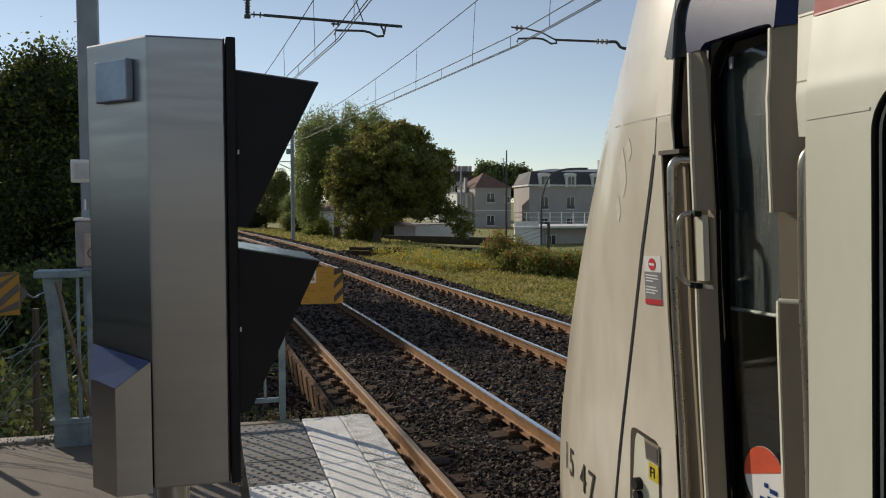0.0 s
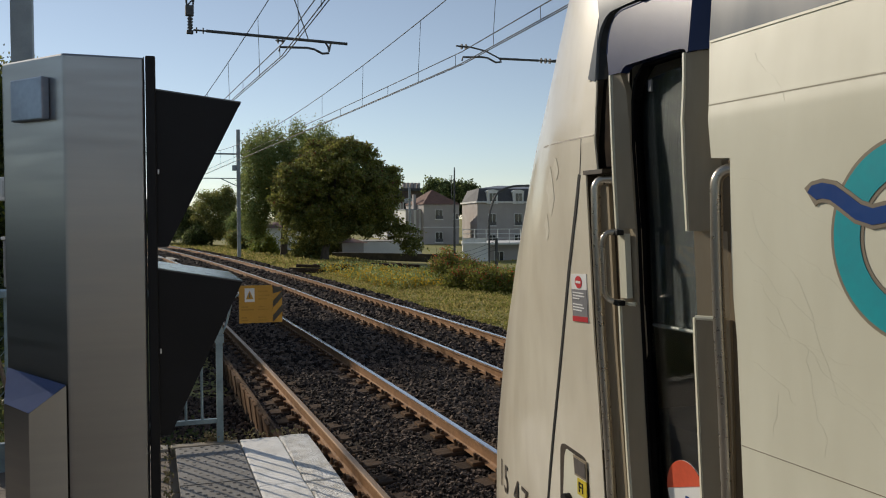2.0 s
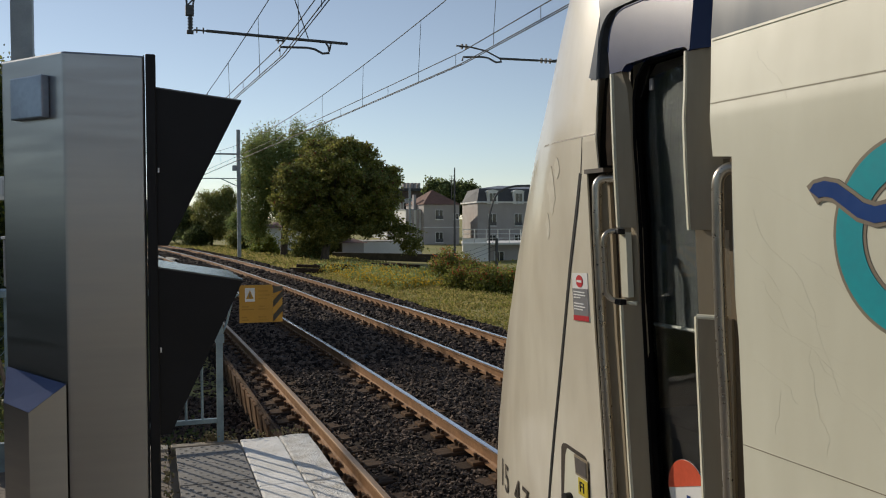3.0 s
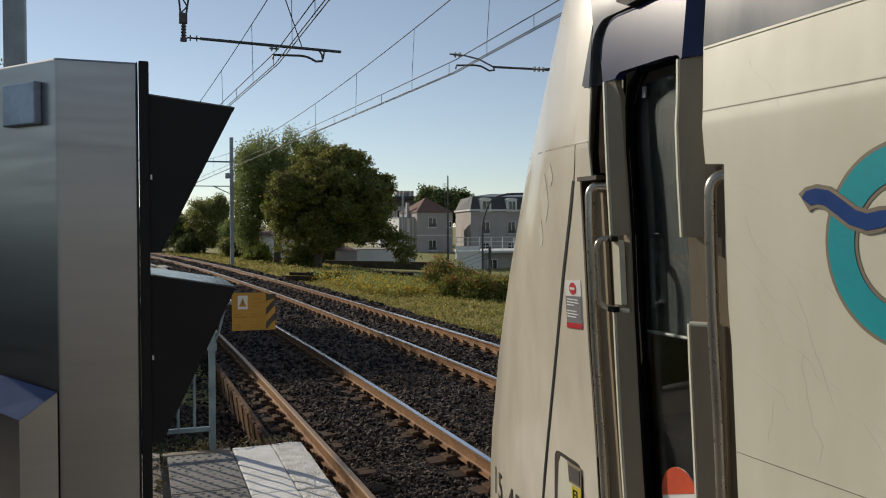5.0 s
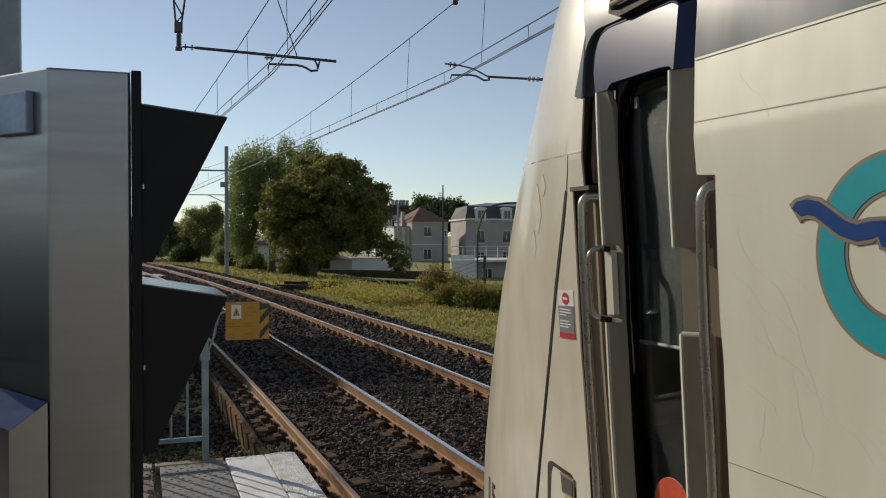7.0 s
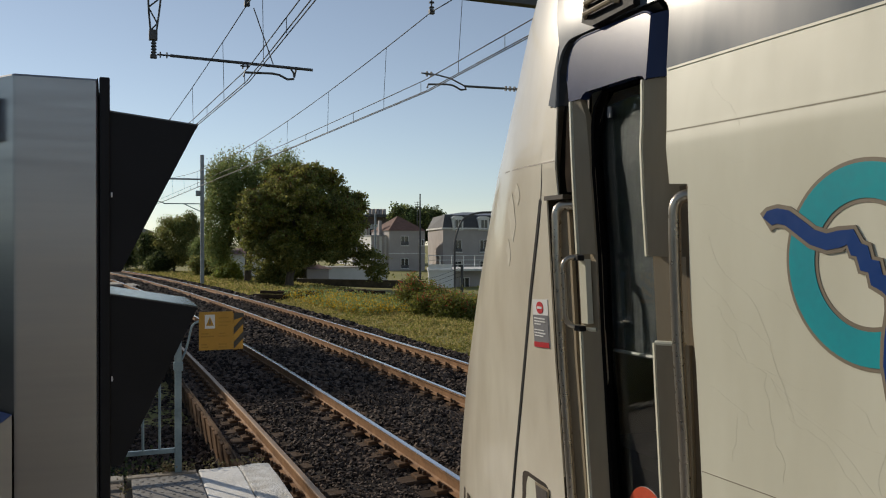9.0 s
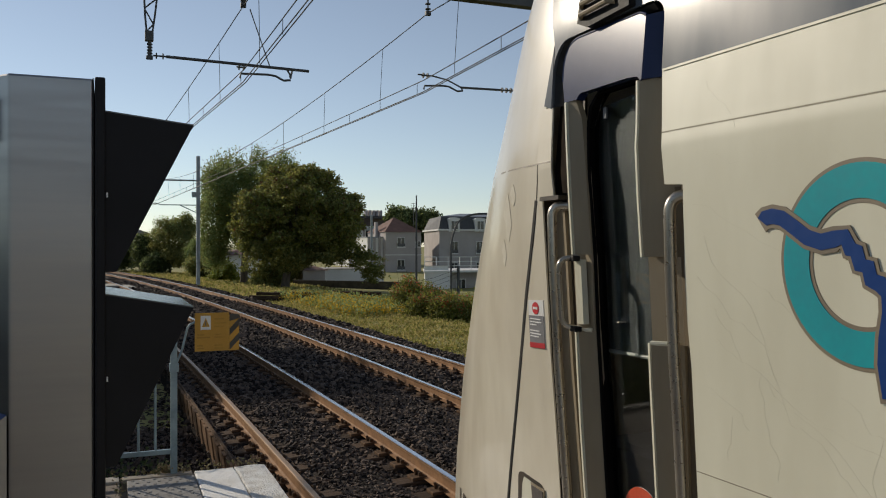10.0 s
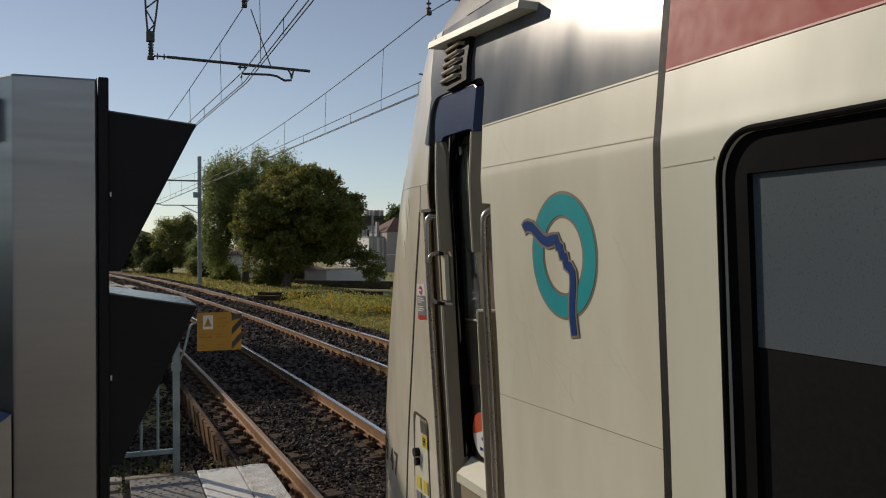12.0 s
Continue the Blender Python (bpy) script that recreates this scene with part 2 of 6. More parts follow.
def prism(poly, axis, a, b, bm=None, bevel=0.0):
    """A flat polygon drawn out along an axis from a to b. poly: pairs in the other two axes, in xyz order."""
    one = bmesh.new()

    def at(p, h):
        q = list(p)
        q.insert("xyz".index(axis), h)
        return q
    lo, hi = [one.verts.new(at(p, a)) for p in poly], [one.verts.new(at(p, b)) for p in poly]
    n = len(poly)
    one.faces.new(lo)
    one.faces.new(hi[::-1])
    for i in range(n):
        one.faces.new((lo[i], lo[(i + 1) % n], hi[(i + 1) % n], hi[i]))
    bmesh.ops.recalc_face_normals(one, faces=one.faces)
    if bevel:
        bmesh.ops.bevel(one, geom=one.edges[:], offset=bevel, segments=2, profile=0.6, affect="EDGES")
    return merge(bm, one)


def bent(pts, r, n=5):
    """Rounds the inner corners of a polyline."""
    P = [Vector(p) for p in pts]
    out = [P[0]]
    for a, b, c in zip(P, P[1:], P[2:]):
        p, q = b + (a - b).normalized() * r, b + (c - b).normalized() * r
        out += [p.lerp(b, t).lerp(b.lerp(q, t), t) for t in [k / n for k in range(n + 1)]]
    return out + [P[-1]]


def raw(name, verts, faces, material, parent=None, label=""):
    me = bpy.data.meshes.new(name)
    me.from_pydata(verts, [], faces)
    me.materials.append(material)
    ob = new(name, me)
    ob.parent = parent
    return tagged(ob, label=label)


RNG = np.random.default_rng(7)


def leaves(name, centres, spread, n, size, material, parent=None, label="", flat=0.0):
    """n small pointed leaves scattered round the given centres, as one mesh."""
    c = np.asarray(centres, float)
    p = c[RNG.integers(0, len(c), n)] + RNG.normal(0, 1, (n, 3)) * np.asarray(spread)
    a, b = RNG.normal(0, 1, (n, 3)), RNG.normal(0, 1, (n, 3))
    a[:, 2] *= 1 - flat
    a /= np.linalg.norm(a, axis=1)[:, None]
    b -= a * (a * b).sum(1)[:, None]
    b /= np.linalg.norm(b, axis=1)[:, None]
    s = (size * RNG.uniform(0.6, 1.3, n))[:, None]
    v = np.stack([p - a * s, p + b * s * 0.55, p + a * s, p - b * s * 0.55], 1).reshape(-1, 3)
    f = np.arange(4 * n).reshape(-1, 4)
    return raw(name, v.tolist(), f.tolist(), material, parent, label)


# ---- the line of the track ----
BEND, GAUGE, AXIS2, CANT = 0.00082, 0.7175, 3.62, 0.075


def bend(x, y):
    return x - BEND * y * y


def head(x, y):
    """Height of the rail heads' plane at an offset x from the near track's axis."""
    if x < AXIS2 / 2:
        return CANT * (x + GAUGE) / (2 * GAUGE)
    return 0.005 + CANT * (x - AXIS2 + GAUGE) / (2 * GAUGE)


def bed(x, y):
    """Height of the ballast at an offset x from the near track's axis."""
    left, right = -1.15, AXIS2 + 1.55
    near = min(abs(x - r) for r in (-GAUGE, GAUGE, AXIS2 - GAUGE, AXIS2 + GAUGE))
    z = head(min(max(x, left), right), y) - 0.225 + 0.05 * min(1, max(0, (near - 0.3) / 0.12))
    mid = abs(x - AXIS2 / 2)
    if mid < 0.55:
        z = (head(1.1, y) + head(2.5, y)) / 2 - 0.17
    if x < left:
        z -= min(0.45, (left - x) * 6)
    if x > right:
        z -= min(0.5, (x - right) * 0.62)
    return z


def ground_z(x, y):
    """Height of the open ground, from the offset to the track."""
    u = x + BEND * min(max(y, 0), 200) ** 2
    if u > 0:
        return -0.55 + 0.25 * math.exp(-((u - 8.5) / 2.5) ** 2) - 0.35 * min(1, max(0, (u - 10) / 12))
    return -0.62 + 0.35 * min(1, max(0, (-u - 2.4) / 3))


# ---- ground ----
def build_ground():
    xs = [-2500, -600, -200, -80, -40] + [-20 + k for k in range(0, 61)] + [60, 90, 140, 260, 700, 2500]
    ys = [-2500, -500, -100, -30, -10] + [k * 2.0 for k in range(-3, 71)] + [160, 200, 260, 400, 900, 3500]
    verts = [(x, y, ground_z(x, y) + (0.05 * noise.noise((x * 0.4, y * 0.4, 0)) if abs(x) < 60 and abs(y) < 150 else 0)) for y in ys for x in xs]
    n = len(xs)
    faces = [(j * n + i, j * n + i + 1, (j + 1) * n + i + 1, (j + 1) * n + i) for j in range(len(ys) - 1) for i in range(n - 1)]
    tagged(raw("ground", verts, faces, GRASS), "sun-dried meadow ground beside the railway", "ground", kind="structure")


def build_ballast():
    """The bed under both tracks and its stones."""
    offs = [-2.2, -1.9, -1.6, -1.35, -1.23] + [-1.15 + 0.1 * k for k in range(64)] + [5.4, 5.8, 6.1]
    ys = [-40 + 1.5 * k for k in range(130)]
    verts = [(bend(o, max(y, 0)), y, bed(o, y)) for y in ys for o in offs]
    n = len(offs)
    faces = [(j * n + i, j * n + i + 1, (j + 1) * n + i + 1, (j + 1) * n + i) for j in range(len(ys) - 1) for i in range(n - 1)]
    tagged(raw("ballast_bed", verts, faces, BED), "dark compacted ballast bed under the two tracks", "ballast", kind="structure")
    # stones: an uneven eight-cornered lump each, denser where the camera is near
    shape = np.array([(-1, -1, -1), (1, -1, -1), (1, 1, -1), (-1, 1, -1), (-1, -1, 1), (1, -1, 1), (1, 1, 1), (-1, 1, 1)], float)
    quads = np.array([(0, 3, 2, 1), (4, 5, 6, 7), (0, 1, 5, 4), (1, 2, 6, 5), (2, 3, 7, 6), (3, 0, 4, 7)])
    V, Fc, k = [], [], 0
    for y0, y1, count, size in ((4.5, 9.5, 25000, 0.0165), (9.5, 15, 18000, 0.022), (15, 24, 13000, 0.034), (24, 40, 11000, 0.045), (40, 75, 9000, 0.065)):
        y = RNG.uniform(y0, y1, count)
        o = RNG.uniform(-2.1, 6.0, count)
        keep = np.ones(count, bool)
        for r in (-GAUGE, GAUGE, AXIS2 - GAUGE, AXIS2 + GAUGE):
            keep &= np.abs(o - r) > 0.085
        y, o = y[keep], o[keep]
        for yy, oo in zip(y, o):
            s = size * RNG.uniform(0.6, 1.5, 3)
            c = shape * s * RNG.uniform(0.65, 1.0, (8, 3))
            a, b2 = RNG.uniform(0, 6.28), RNG.uniform(-1.1, 1.1)
            ca, sa, cb, sb = math.cos(a), math.sin(a), math.cos(b2), math.sin(b2)
            c = c @ np.array([[cb, 0, sb], [0, 1, 0], [-sb, 0, cb]]) @ np.array([[ca, sa, 0], [-sa, ca, 0], [0, 0, 1]])
            lump = 0.03 * noise.noise((oo * 1.5, yy * 1.5, 3))
            V.append(c + (bend(oo, yy), yy, bed(oo, yy) + lump + size * RNG.uniform(-0.2, 0.9)))
            Fc.append(quads + k)
            k += 8
    for yy, xx in zip(RNG.uniform(6.4, 15, 9000), RNG.uniform(-3.7, -1.24, 9000)):
        xx -= BEND * yy * yy
        V.append(shape * 0.028 * RNG.uniform(0.5, 1.4, 3) * RNG.uniform(0.6, 1.0, (8, 3)) @ np.array(Matrix.Rotation(RNG.uniform(0, 6.28), 3, Vector(RNG.normal(0, 1, 3)))) + (xx, yy, ground_z(xx, yy) + RNG.uniform(0.02, 0.06)))
        Fc.append(quads + k)
        k += 8
    ob = raw("ballast_stones", np.concatenate(V).tolist(), np.concatenate(Fc).tolist(), STONE)
    tagged(ob, "loose dark brown crushed ballast stones", "ballast", kind="stuff")


RAIL_SHAPE = ((-0.036, 0), (-0.03, 0.004), (0.03, 0.004), (0.036, 0), (0.036, -0.03), (0.012, -0.045), (0.009, -0.13), (0.03, -0.148), (0.072, -0.158), (0.072, -0.17),
              (-0.072, -0.17), (-0.072, -0.158), (-0.03, -0.148), (-0.009, -0.13), (-0.012, -0.045), (-0.036, -0.03))


def build_rail(offset, parent):
    """A flat-footed rail swept along the line; its polished head is a part of its own."""
    ys = [-40, -20, -8] + [-4 + 1.5 * k for k in range(100)]
    n = len(RAIL_SHAPE)
    verts, faces = [], []
    for y in ys:
        x, z = bend(offset, max(y, 0)), head(offset, y)
        verts += [(x + a, y, z - 0.004 + b) for a, b in RAIL_SHAPE]
    for j in range(len(ys) - 1):
        faces += [(j * n + i, j * n + (i + 1) % n, (j + 1) * n + (i + 1) % n, (j + 1) * n + i) for i in range(n)]
    rail = raw("rail", verts, faces, RUST, parent)
    top = [(-0.0375, -0.012), (-0.034, -0.001), (-0.024, 0.0035), (0.024, 0.0035), (0.034, -0.001), (0.0375, -0.012)]
    verts, faces = [], []
    for y in ys:
        x, z = bend(offset, max(y, 0)), head(offset, y)
        verts += [(x + a, y, z + b) for a, b in top]
    for j in range(len(ys) - 1):
        faces += [(j * 6 + i, j * 6 + i + 1, j * 6 + 7 + i, j * 6 + 6 + i) for i in range(5)]
    raw("running_surface", verts, faces, DULLHEAD if offset < -0.5 else RAILHEAD, rail, "worn steel running surface")


def build_tracks():
    sl = mesh_of(box(-1.2, 1.2, -0.125, 0.125, -0.14, 0, 0.012, seg=1), "sleeper")
    sl.materials.append(SLEEPER)
    bmc = box(-0.2, 0.2, -0.1, 0.1, 0.0, 0.04, 0.008, seg=1)
    for s in (-1, 1):
        box(s * 0.09 - 0.022, s * 0.09 + 0.022, -0.07, 0.07, 0.03, 0.085, 0.01, bm=bmc, seg=1)
        tube([(s * 0.115, 0.02, 0.02), (s * 0.125, 0.02, 0.11)], 0.018, 6, bmc)
    chair = mesh_of(bmc, "rail_chair")
    chair.materials.append(PLATE)
    for axis, label in ((0.0, "near railway track with timber sleepers and rusty rails"), (AXIS2, "second railway track with timber sleepers and rusty rails")):
        tr = thing("railway_track", label, "railway track", "railway tracks", "structure")
        for s in (-1, 1):
            build_rail(axis + s * GAUGE, tr)
        for k in range(110):
            y = 3.0 + 0.6 * k
            turn = -math.degrees(2 * BEND * y)
            x = bend(axis, y)
            z = head(axis, y) - 0.172
            lean = -math.degrees(math.atan(CANT / (2 * GAUGE)))
            o = new("sleeper", sl)
            o.parent, o.matrix_basis = tr, pose(x, y, z - 0.012, 0, lean, -turn)
            if y < 40:
                for s in (-1, 1):
                    c = new("rail_chair", chair)
                    c.parent, c.matrix_basis = tr, pose(bend(axis + s * GAUGE, y), y, head(axis + s * GAUGE, y) - 0.184, 0, lean, -turn)


# ---- platform ----
EDGE, PEND, PZ = -1.645, 6.34, 0.9


def build_platform():
    pl = thing("platform", "brown asphalt station platform with worn white edge", "platform", kind="structure")
    part("slab", box(-9.0, -2.66, -25, PEND - 0.14, -0.6, PZ - 0.005), ASPHALT, pl)
    part("edge_wall", box(-2.66, EDGE - 0.03, -25, PEND - 0.03, -0.6, PZ - 0.07), CONCRETE, pl)
    part("end_wall", box(-9.0, -2.66, PEND - 0.14, PEND - 0.03, -0.6, PZ - 0.07), CONCRETE, pl)
    # white edge slabs in two rows, some knocked at the rim
    y = PEND
    k = 0
    while y > -3:
        ln = (1.16, 1.0, 1.02)[k % 3]
        for x0, x1 in ((-2.155, -1.872), (-1.866, EDGE)):
            z = PZ + RNG.uniform(-0.004, 0.004)
            bm = box(x0, x1, y - ln + 0.008, y, PZ - 0.07, z, 0.012)
            bmesh.ops.subdivide_edges(bm, edges=[e for e in bm.edges if e.calc_length() > 0.15], cuts=5, use_grid_fill=True)
            for v in bm.verts:
                if v.co.z > PZ - 0.03:
                    v.co.z += (0.009 if x0 > -1.9 else 0.004) * noise.noise(v.co * 11)
                    v.co.x += 0.006 * noise.noise(v.co * 14 + Vector((3, 0, 0)))
                    v.co.y += 0.016 * noise.noise(v.co * 12 + Vector((0, 5, 0)))
            part("edge_slab", bm, WHITEROUGH if x0 > -1.9 else WHITEEDGE, pl)
        y -= ln
        k += 1
    # tactile slabs with rows of oval studs
    y = 6.24
    k = 0
    while y > -3:
        ln = 0.448
        painted = y < 4.9
        for x0 in (-2.61,):
            bm = box(x0, -2.165, y - ln, y - 0.006, PZ - 0.05, PZ + RNG.uniform(-0.001, 0.003), 0.004)
            for i in range(6):
                for j in range(7):
                    cx, cy = x0 + 0.035 + i * 0.071 + (j % 2) * 0.03, y - 0.035 - j * 0.0625
                    bmesh.ops.create_cone(bm, cap_ends=True, segments=8, radius1=0.0135, radius2=0.009, depth=0.006, matrix=Matrix.Translation((cx, cy, PZ + 0.003)))
            part("tactile_slab", bm, WHITEEDGE if painted else TACTILE, pl)
        y -= ln
        k += 1
    for i in range(6):
        part("kerb_stone", box(-2.66 - (i + 1) * 0.9 + 0.01, -2.66 - i * 0.9, PEND - 0.14, PEND, PZ - 0.2, PZ + 0.012, 0.012), KERB, pl)
    part("end_lip", box(-2.64, -2.17, 6.25, PEND, PZ - 0.07, PZ + 0.006, 0.01), CONCRETE, pl)
    # tufts along the kerb and the slab joints
    cs = [(-2.66 - RNG.uniform(0, 0.03), RNG.uniform(4.3, 6.2), PZ + 0.02) for _ in range(40)] + [(RNG.uniform(-2.7, -1.7), PEND + 0.02, PZ + 0.02) for _ in range(40)]
    cs += [(RNG.uniform(-4.4, -3.4), PEND - 0.17, PZ + 0.02) for _ in range(60)] + [(-2.30 + RNG.normal(0, 0.06), PEND - 0.01, PZ + 0.03) for _ in range(30)]
    tagged(leaves("weeds", cs, (0.02, 0.02, 0.02), 700, 0.016, mat("withered weeds", (0.16, 0.15, 0.06), (0.26, 0.20, 0.11), 9, 0.9, island=0.7)), "dry weeds in the platform joints", "weeds", kind="stuff")


def build_retaining_edge():
    """Low boards that hold the ballast beyond the platform's end."""
    re_ = thing("retaining_edge", "low weathered board edging that holds the ballast", "edging", kind="structure")
    for k in range(30):
        y = 8.2 + k * 0.30
        x = bend(-1.215, y)
        part("board", box(-0.05, 0.0, 0.03, 0.20, -0.70, -0.13, 0.006, m=pose(x - 0.012 * (k % 2), y, 0, 6, -8, math.degrees(2 * BEND * y) + 3)), OLDBOARD, re_)
    part("backing", tube([(bend(-1.17, 8.2 + k), 8.2 + k, -0.40) for k in range(0, 10)], 0.02, 4), DARKBROWN, re_)
    part("top_rail", tube([(bend(-1.20, 8.2 + k), 8.2 + k, -0.115) for k in range(0, 10)], 0.028, 6), PLATE, re_)


# ---- signal ----
def build_signal():
    """A steel-cased crossing signal: bevelled back, black front plate, two deep visors facing the track."""
    th = thing("crossing_signal", "brushed stainless steel crossing signal with two black visors", "signal", at=(0, 0, 0))
    zb, zt = 1.775, 2.948
    case = [(-2.775, 2.33), (-2.968, 2.33), (-3.135, 2.545), (-3.10, 2.75), (-2.775, 2.75)]
    part("housing", prism(case, "z", zb, zt, bevel=0.006), ALU, th, "brushed stainless steel housing with bevelled back")
    part("front_plate", box(-2.773, -2.748, 2.322, 2.76, zb - 0.0, zt + 0.004, 0.004), BLACK, th, "black front plate")
    part("seam", box(-2.778, -2.7755, 2.3265, 2.35, zb, zt), RUBBER, th)
    for top, tip, low in ((2.866, 2.842, 2.459), (2.400, 2.362, 1.962)):
        v = part("visor", prism([(-2.748, top), (-2.533, tip), (-2.533, tip - 0.004), (-2.748, top - 0.004)], "y", 2.339, 2.741), BLACK, th, "deep wedge-shaped black visor")
        for y0, y1 in ((2.335, 2.339), (2.741, 2.745)):
            part("cheek", prism([(-2.748, top), (-2.533, tip), (-2.722, low), (-2.748, low)], "y", y0, y1), BLACK, v)
        # black top sheet made paler: sky light on it is put into the colour
        part("lid", prism([(-2.748, top + 0.004), (-2.532, tip + 0.004), (-2.532, tip + 0.0005), (-2.748, top + 0.0005)], "y", 2.334, 2.746), mat("sky-lit satin black lid", (0.10, 0.11, 0.11), None, 6, 0.22), v, "satin black top sheet, sky light in its colour")
        bm = bmesh.new()
        bmesh.ops.create_cone(bm, cap_ends=True, segments=32, radius1=0.1, radius2=0.1, depth=0.02, matrix=pose(-2.742, 2.54, (top + low) / 2 + 0.05, 0, 90, 0))
        part("lens", bm, mat("smoked signal lens", (0.05, 0.01, 0.01), None, 5, 0.15), v, "dark unlit signal lens")
    for z in (2.655, 2.187):
        part("rivet", box(-2.746, -2.742, 2.325, 2.334, z - 0.006, z + 0.006), WHITE, th)
    # the shallow cover high on the bevel and the cable box low on it
    d = Vector((-2.968 + 3.135, 2.33 - 2.545, 0)).normalized()
    turn = math.degrees(math.atan2(d.y, d.x))
    # the cover's blue is a sky reflection put into the steel's colour
    part("vent_cover", box(0.075, 0.215, -0.022, 0.0, 2.785, 2.893, 0.004, m=pose(-3.135, 2.545, 0, 0, 0, turn)), mat("sky-tinted cover steel", (0.32, 0.38, 0.46), None, 8, 0.4, metal=0.7), th, "shallow steel cover tinted with reflected sky")
    bm = bmesh.new()
    lo = [(-2.972, 2.326), (-3.058, 2.318), (-3.128, 2.42), (-3.136, 2.54)]
    ring = [[bm.verts.new((x, y, zb - 0.008)) for x, y in lo], [bm.verts.new((x, y, z)) for (x, y), z in zip(lo, (2.112, 2.048, 2.058, 2.132))]]
    bm.faces.new(ring[0])
    for i in range(4):
        bm.faces.new((ring[0][i], ring[0][(i + 1) % 4], ring[1][(i + 1) % 4], ring[1][i]))
    part("cable_box", bm, ALU, th, "steel cable box with a sloping top")
    lid = bmesh.new()
    lid.faces.new([lid.verts.new((x, y, z + 0.001)) for (x, y), z in zip(lo, (2.112, 2.048, 2.058, 2.132))])
    bmesh.ops.solidify(lid, geom=lid.faces[:], thickness=0.004)
    # blue base colour stands for sky light on the lid
    part("cable_box_lid", lid, mat("sky-tinted lid", (0.19, 0.24, 0.42), (0.22, 0.27, 0.45), 6, 0.85, spec=0.04), th, "sloping lid tinted blue-grey with sky light")
    part("post", tube([(-2.93, 2.55, PZ - 0.01), (-2.93, 2.55, zb + 0.01)], 0.045, 24), ALU, th, smooth=True)
    part("post_foot", tube([(-2.93, 2.55, PZ - 0.004), (-2.93, 2.55, PZ + 0.015)], 0.1, 24), GALV, th)


def build_fence():
    f = thing("end_fence", "pale galvanised picket fence across the platform end", "fence")
    y = 6.31
    part("post", box(-2.318, -2.272, y - 0.022, y + 0.022, PZ - 0.01, 2.03, 0.004), GALV, f)
    part("post", box(-3.55, -3.505, y - 0.022, y + 0.022, PZ - 0.01, 2.03, 0.004), GALV, f)
    part("bottom_rail", box(-3.505, -2.318, y - 0.015, y + 0.015, 1.045, 1.078, 0.003), GALV, f)
    part("top_rail", box(-3.505, -2.318, y - 0.02, y + 0.02, 1.985, 2.025, 0.003), GALV, f)
    for k in range(10):
        x = -2.42 - k * 0.112
        part("picket", tube([(x, y, 1.07), (x, y, 1.99)], 0.0095, 8), GALV, f)
    g = thing("gate_frame", "rusting pale blue galvanised steel gate frame with flat cap", "gate")
    part("cap", box(-3.90, -3.56, 5.97, 6.16, 2.03, 2.075, 0.006), GALV, g, "flat galvanised cap")
    bm = bmesh.new()
    pts = [(-3.86, 2.03), (-3.74, 2.03), (-3.755, 1.85), (-3.735, 1.55), (-3.71, 1.06), (-3.80, 1.06), (-3.825, 1.5), (-3.83, 1.8)]
    prism(pts, "y", 6.03, 6.07, bm)
    part("wide_upright", bm, GALV, g)
    part("upright", box(-3.655, -3.635, 6.03, 6.06, PZ, 2.03, 0.003), GALV, g)
    part("upright", box(-3.592, -3.562, 6.03, 6.06, PZ, 2.03, 0.003), GALV, g)
    part("brace", tube([(-3.77, 6.02, 2.0), (-3.57, 6.02, 1.1)], 0.014, 6), mat("rust-streaked steel", (0.22, 0.19, 0.15), (0.16, 0.10, 0.06), 12, 0.7), g)
    part("foot_rail", box(-3.83, -3.56, 6.02, 6.07, 1.05, 1.085, 0.003), GALV, g)
    part("kick_plate", box(-3.81, -3.56, 6.04, 6.055, PZ - 0.01, 1.05), GALV, g)


def chevrons(x0, x1, y, z0, z1, parent, flip=False):
    """Slanting grey stripes on an amber plate."""
    h = z1 - z0
    w = x1 - x0
    for k in range(-1, 3):
        a = z0 + k * h * 0.42
        q = [(x0, a), (x1, a + w * 0.9), (x1, a + w * 0.9 + h * 0.2), (x0, a + h * 0.2)]
        if flip:
            q = [(x0 + x1 - u, v) for u, v in q]
        q = [(u, min(max(v, z0), z1)) for u, v in q]
        if max(v for _, v in q) - min(v for _, v in q) > 0.01 and q[2][1] - q[1][1] > 0.004 or q[3][1] - q[0][1] > 0.004:
            part("stripe", prism(q, "y", y - 0.0025, y - 0.0005), SIGNGREY, parent)


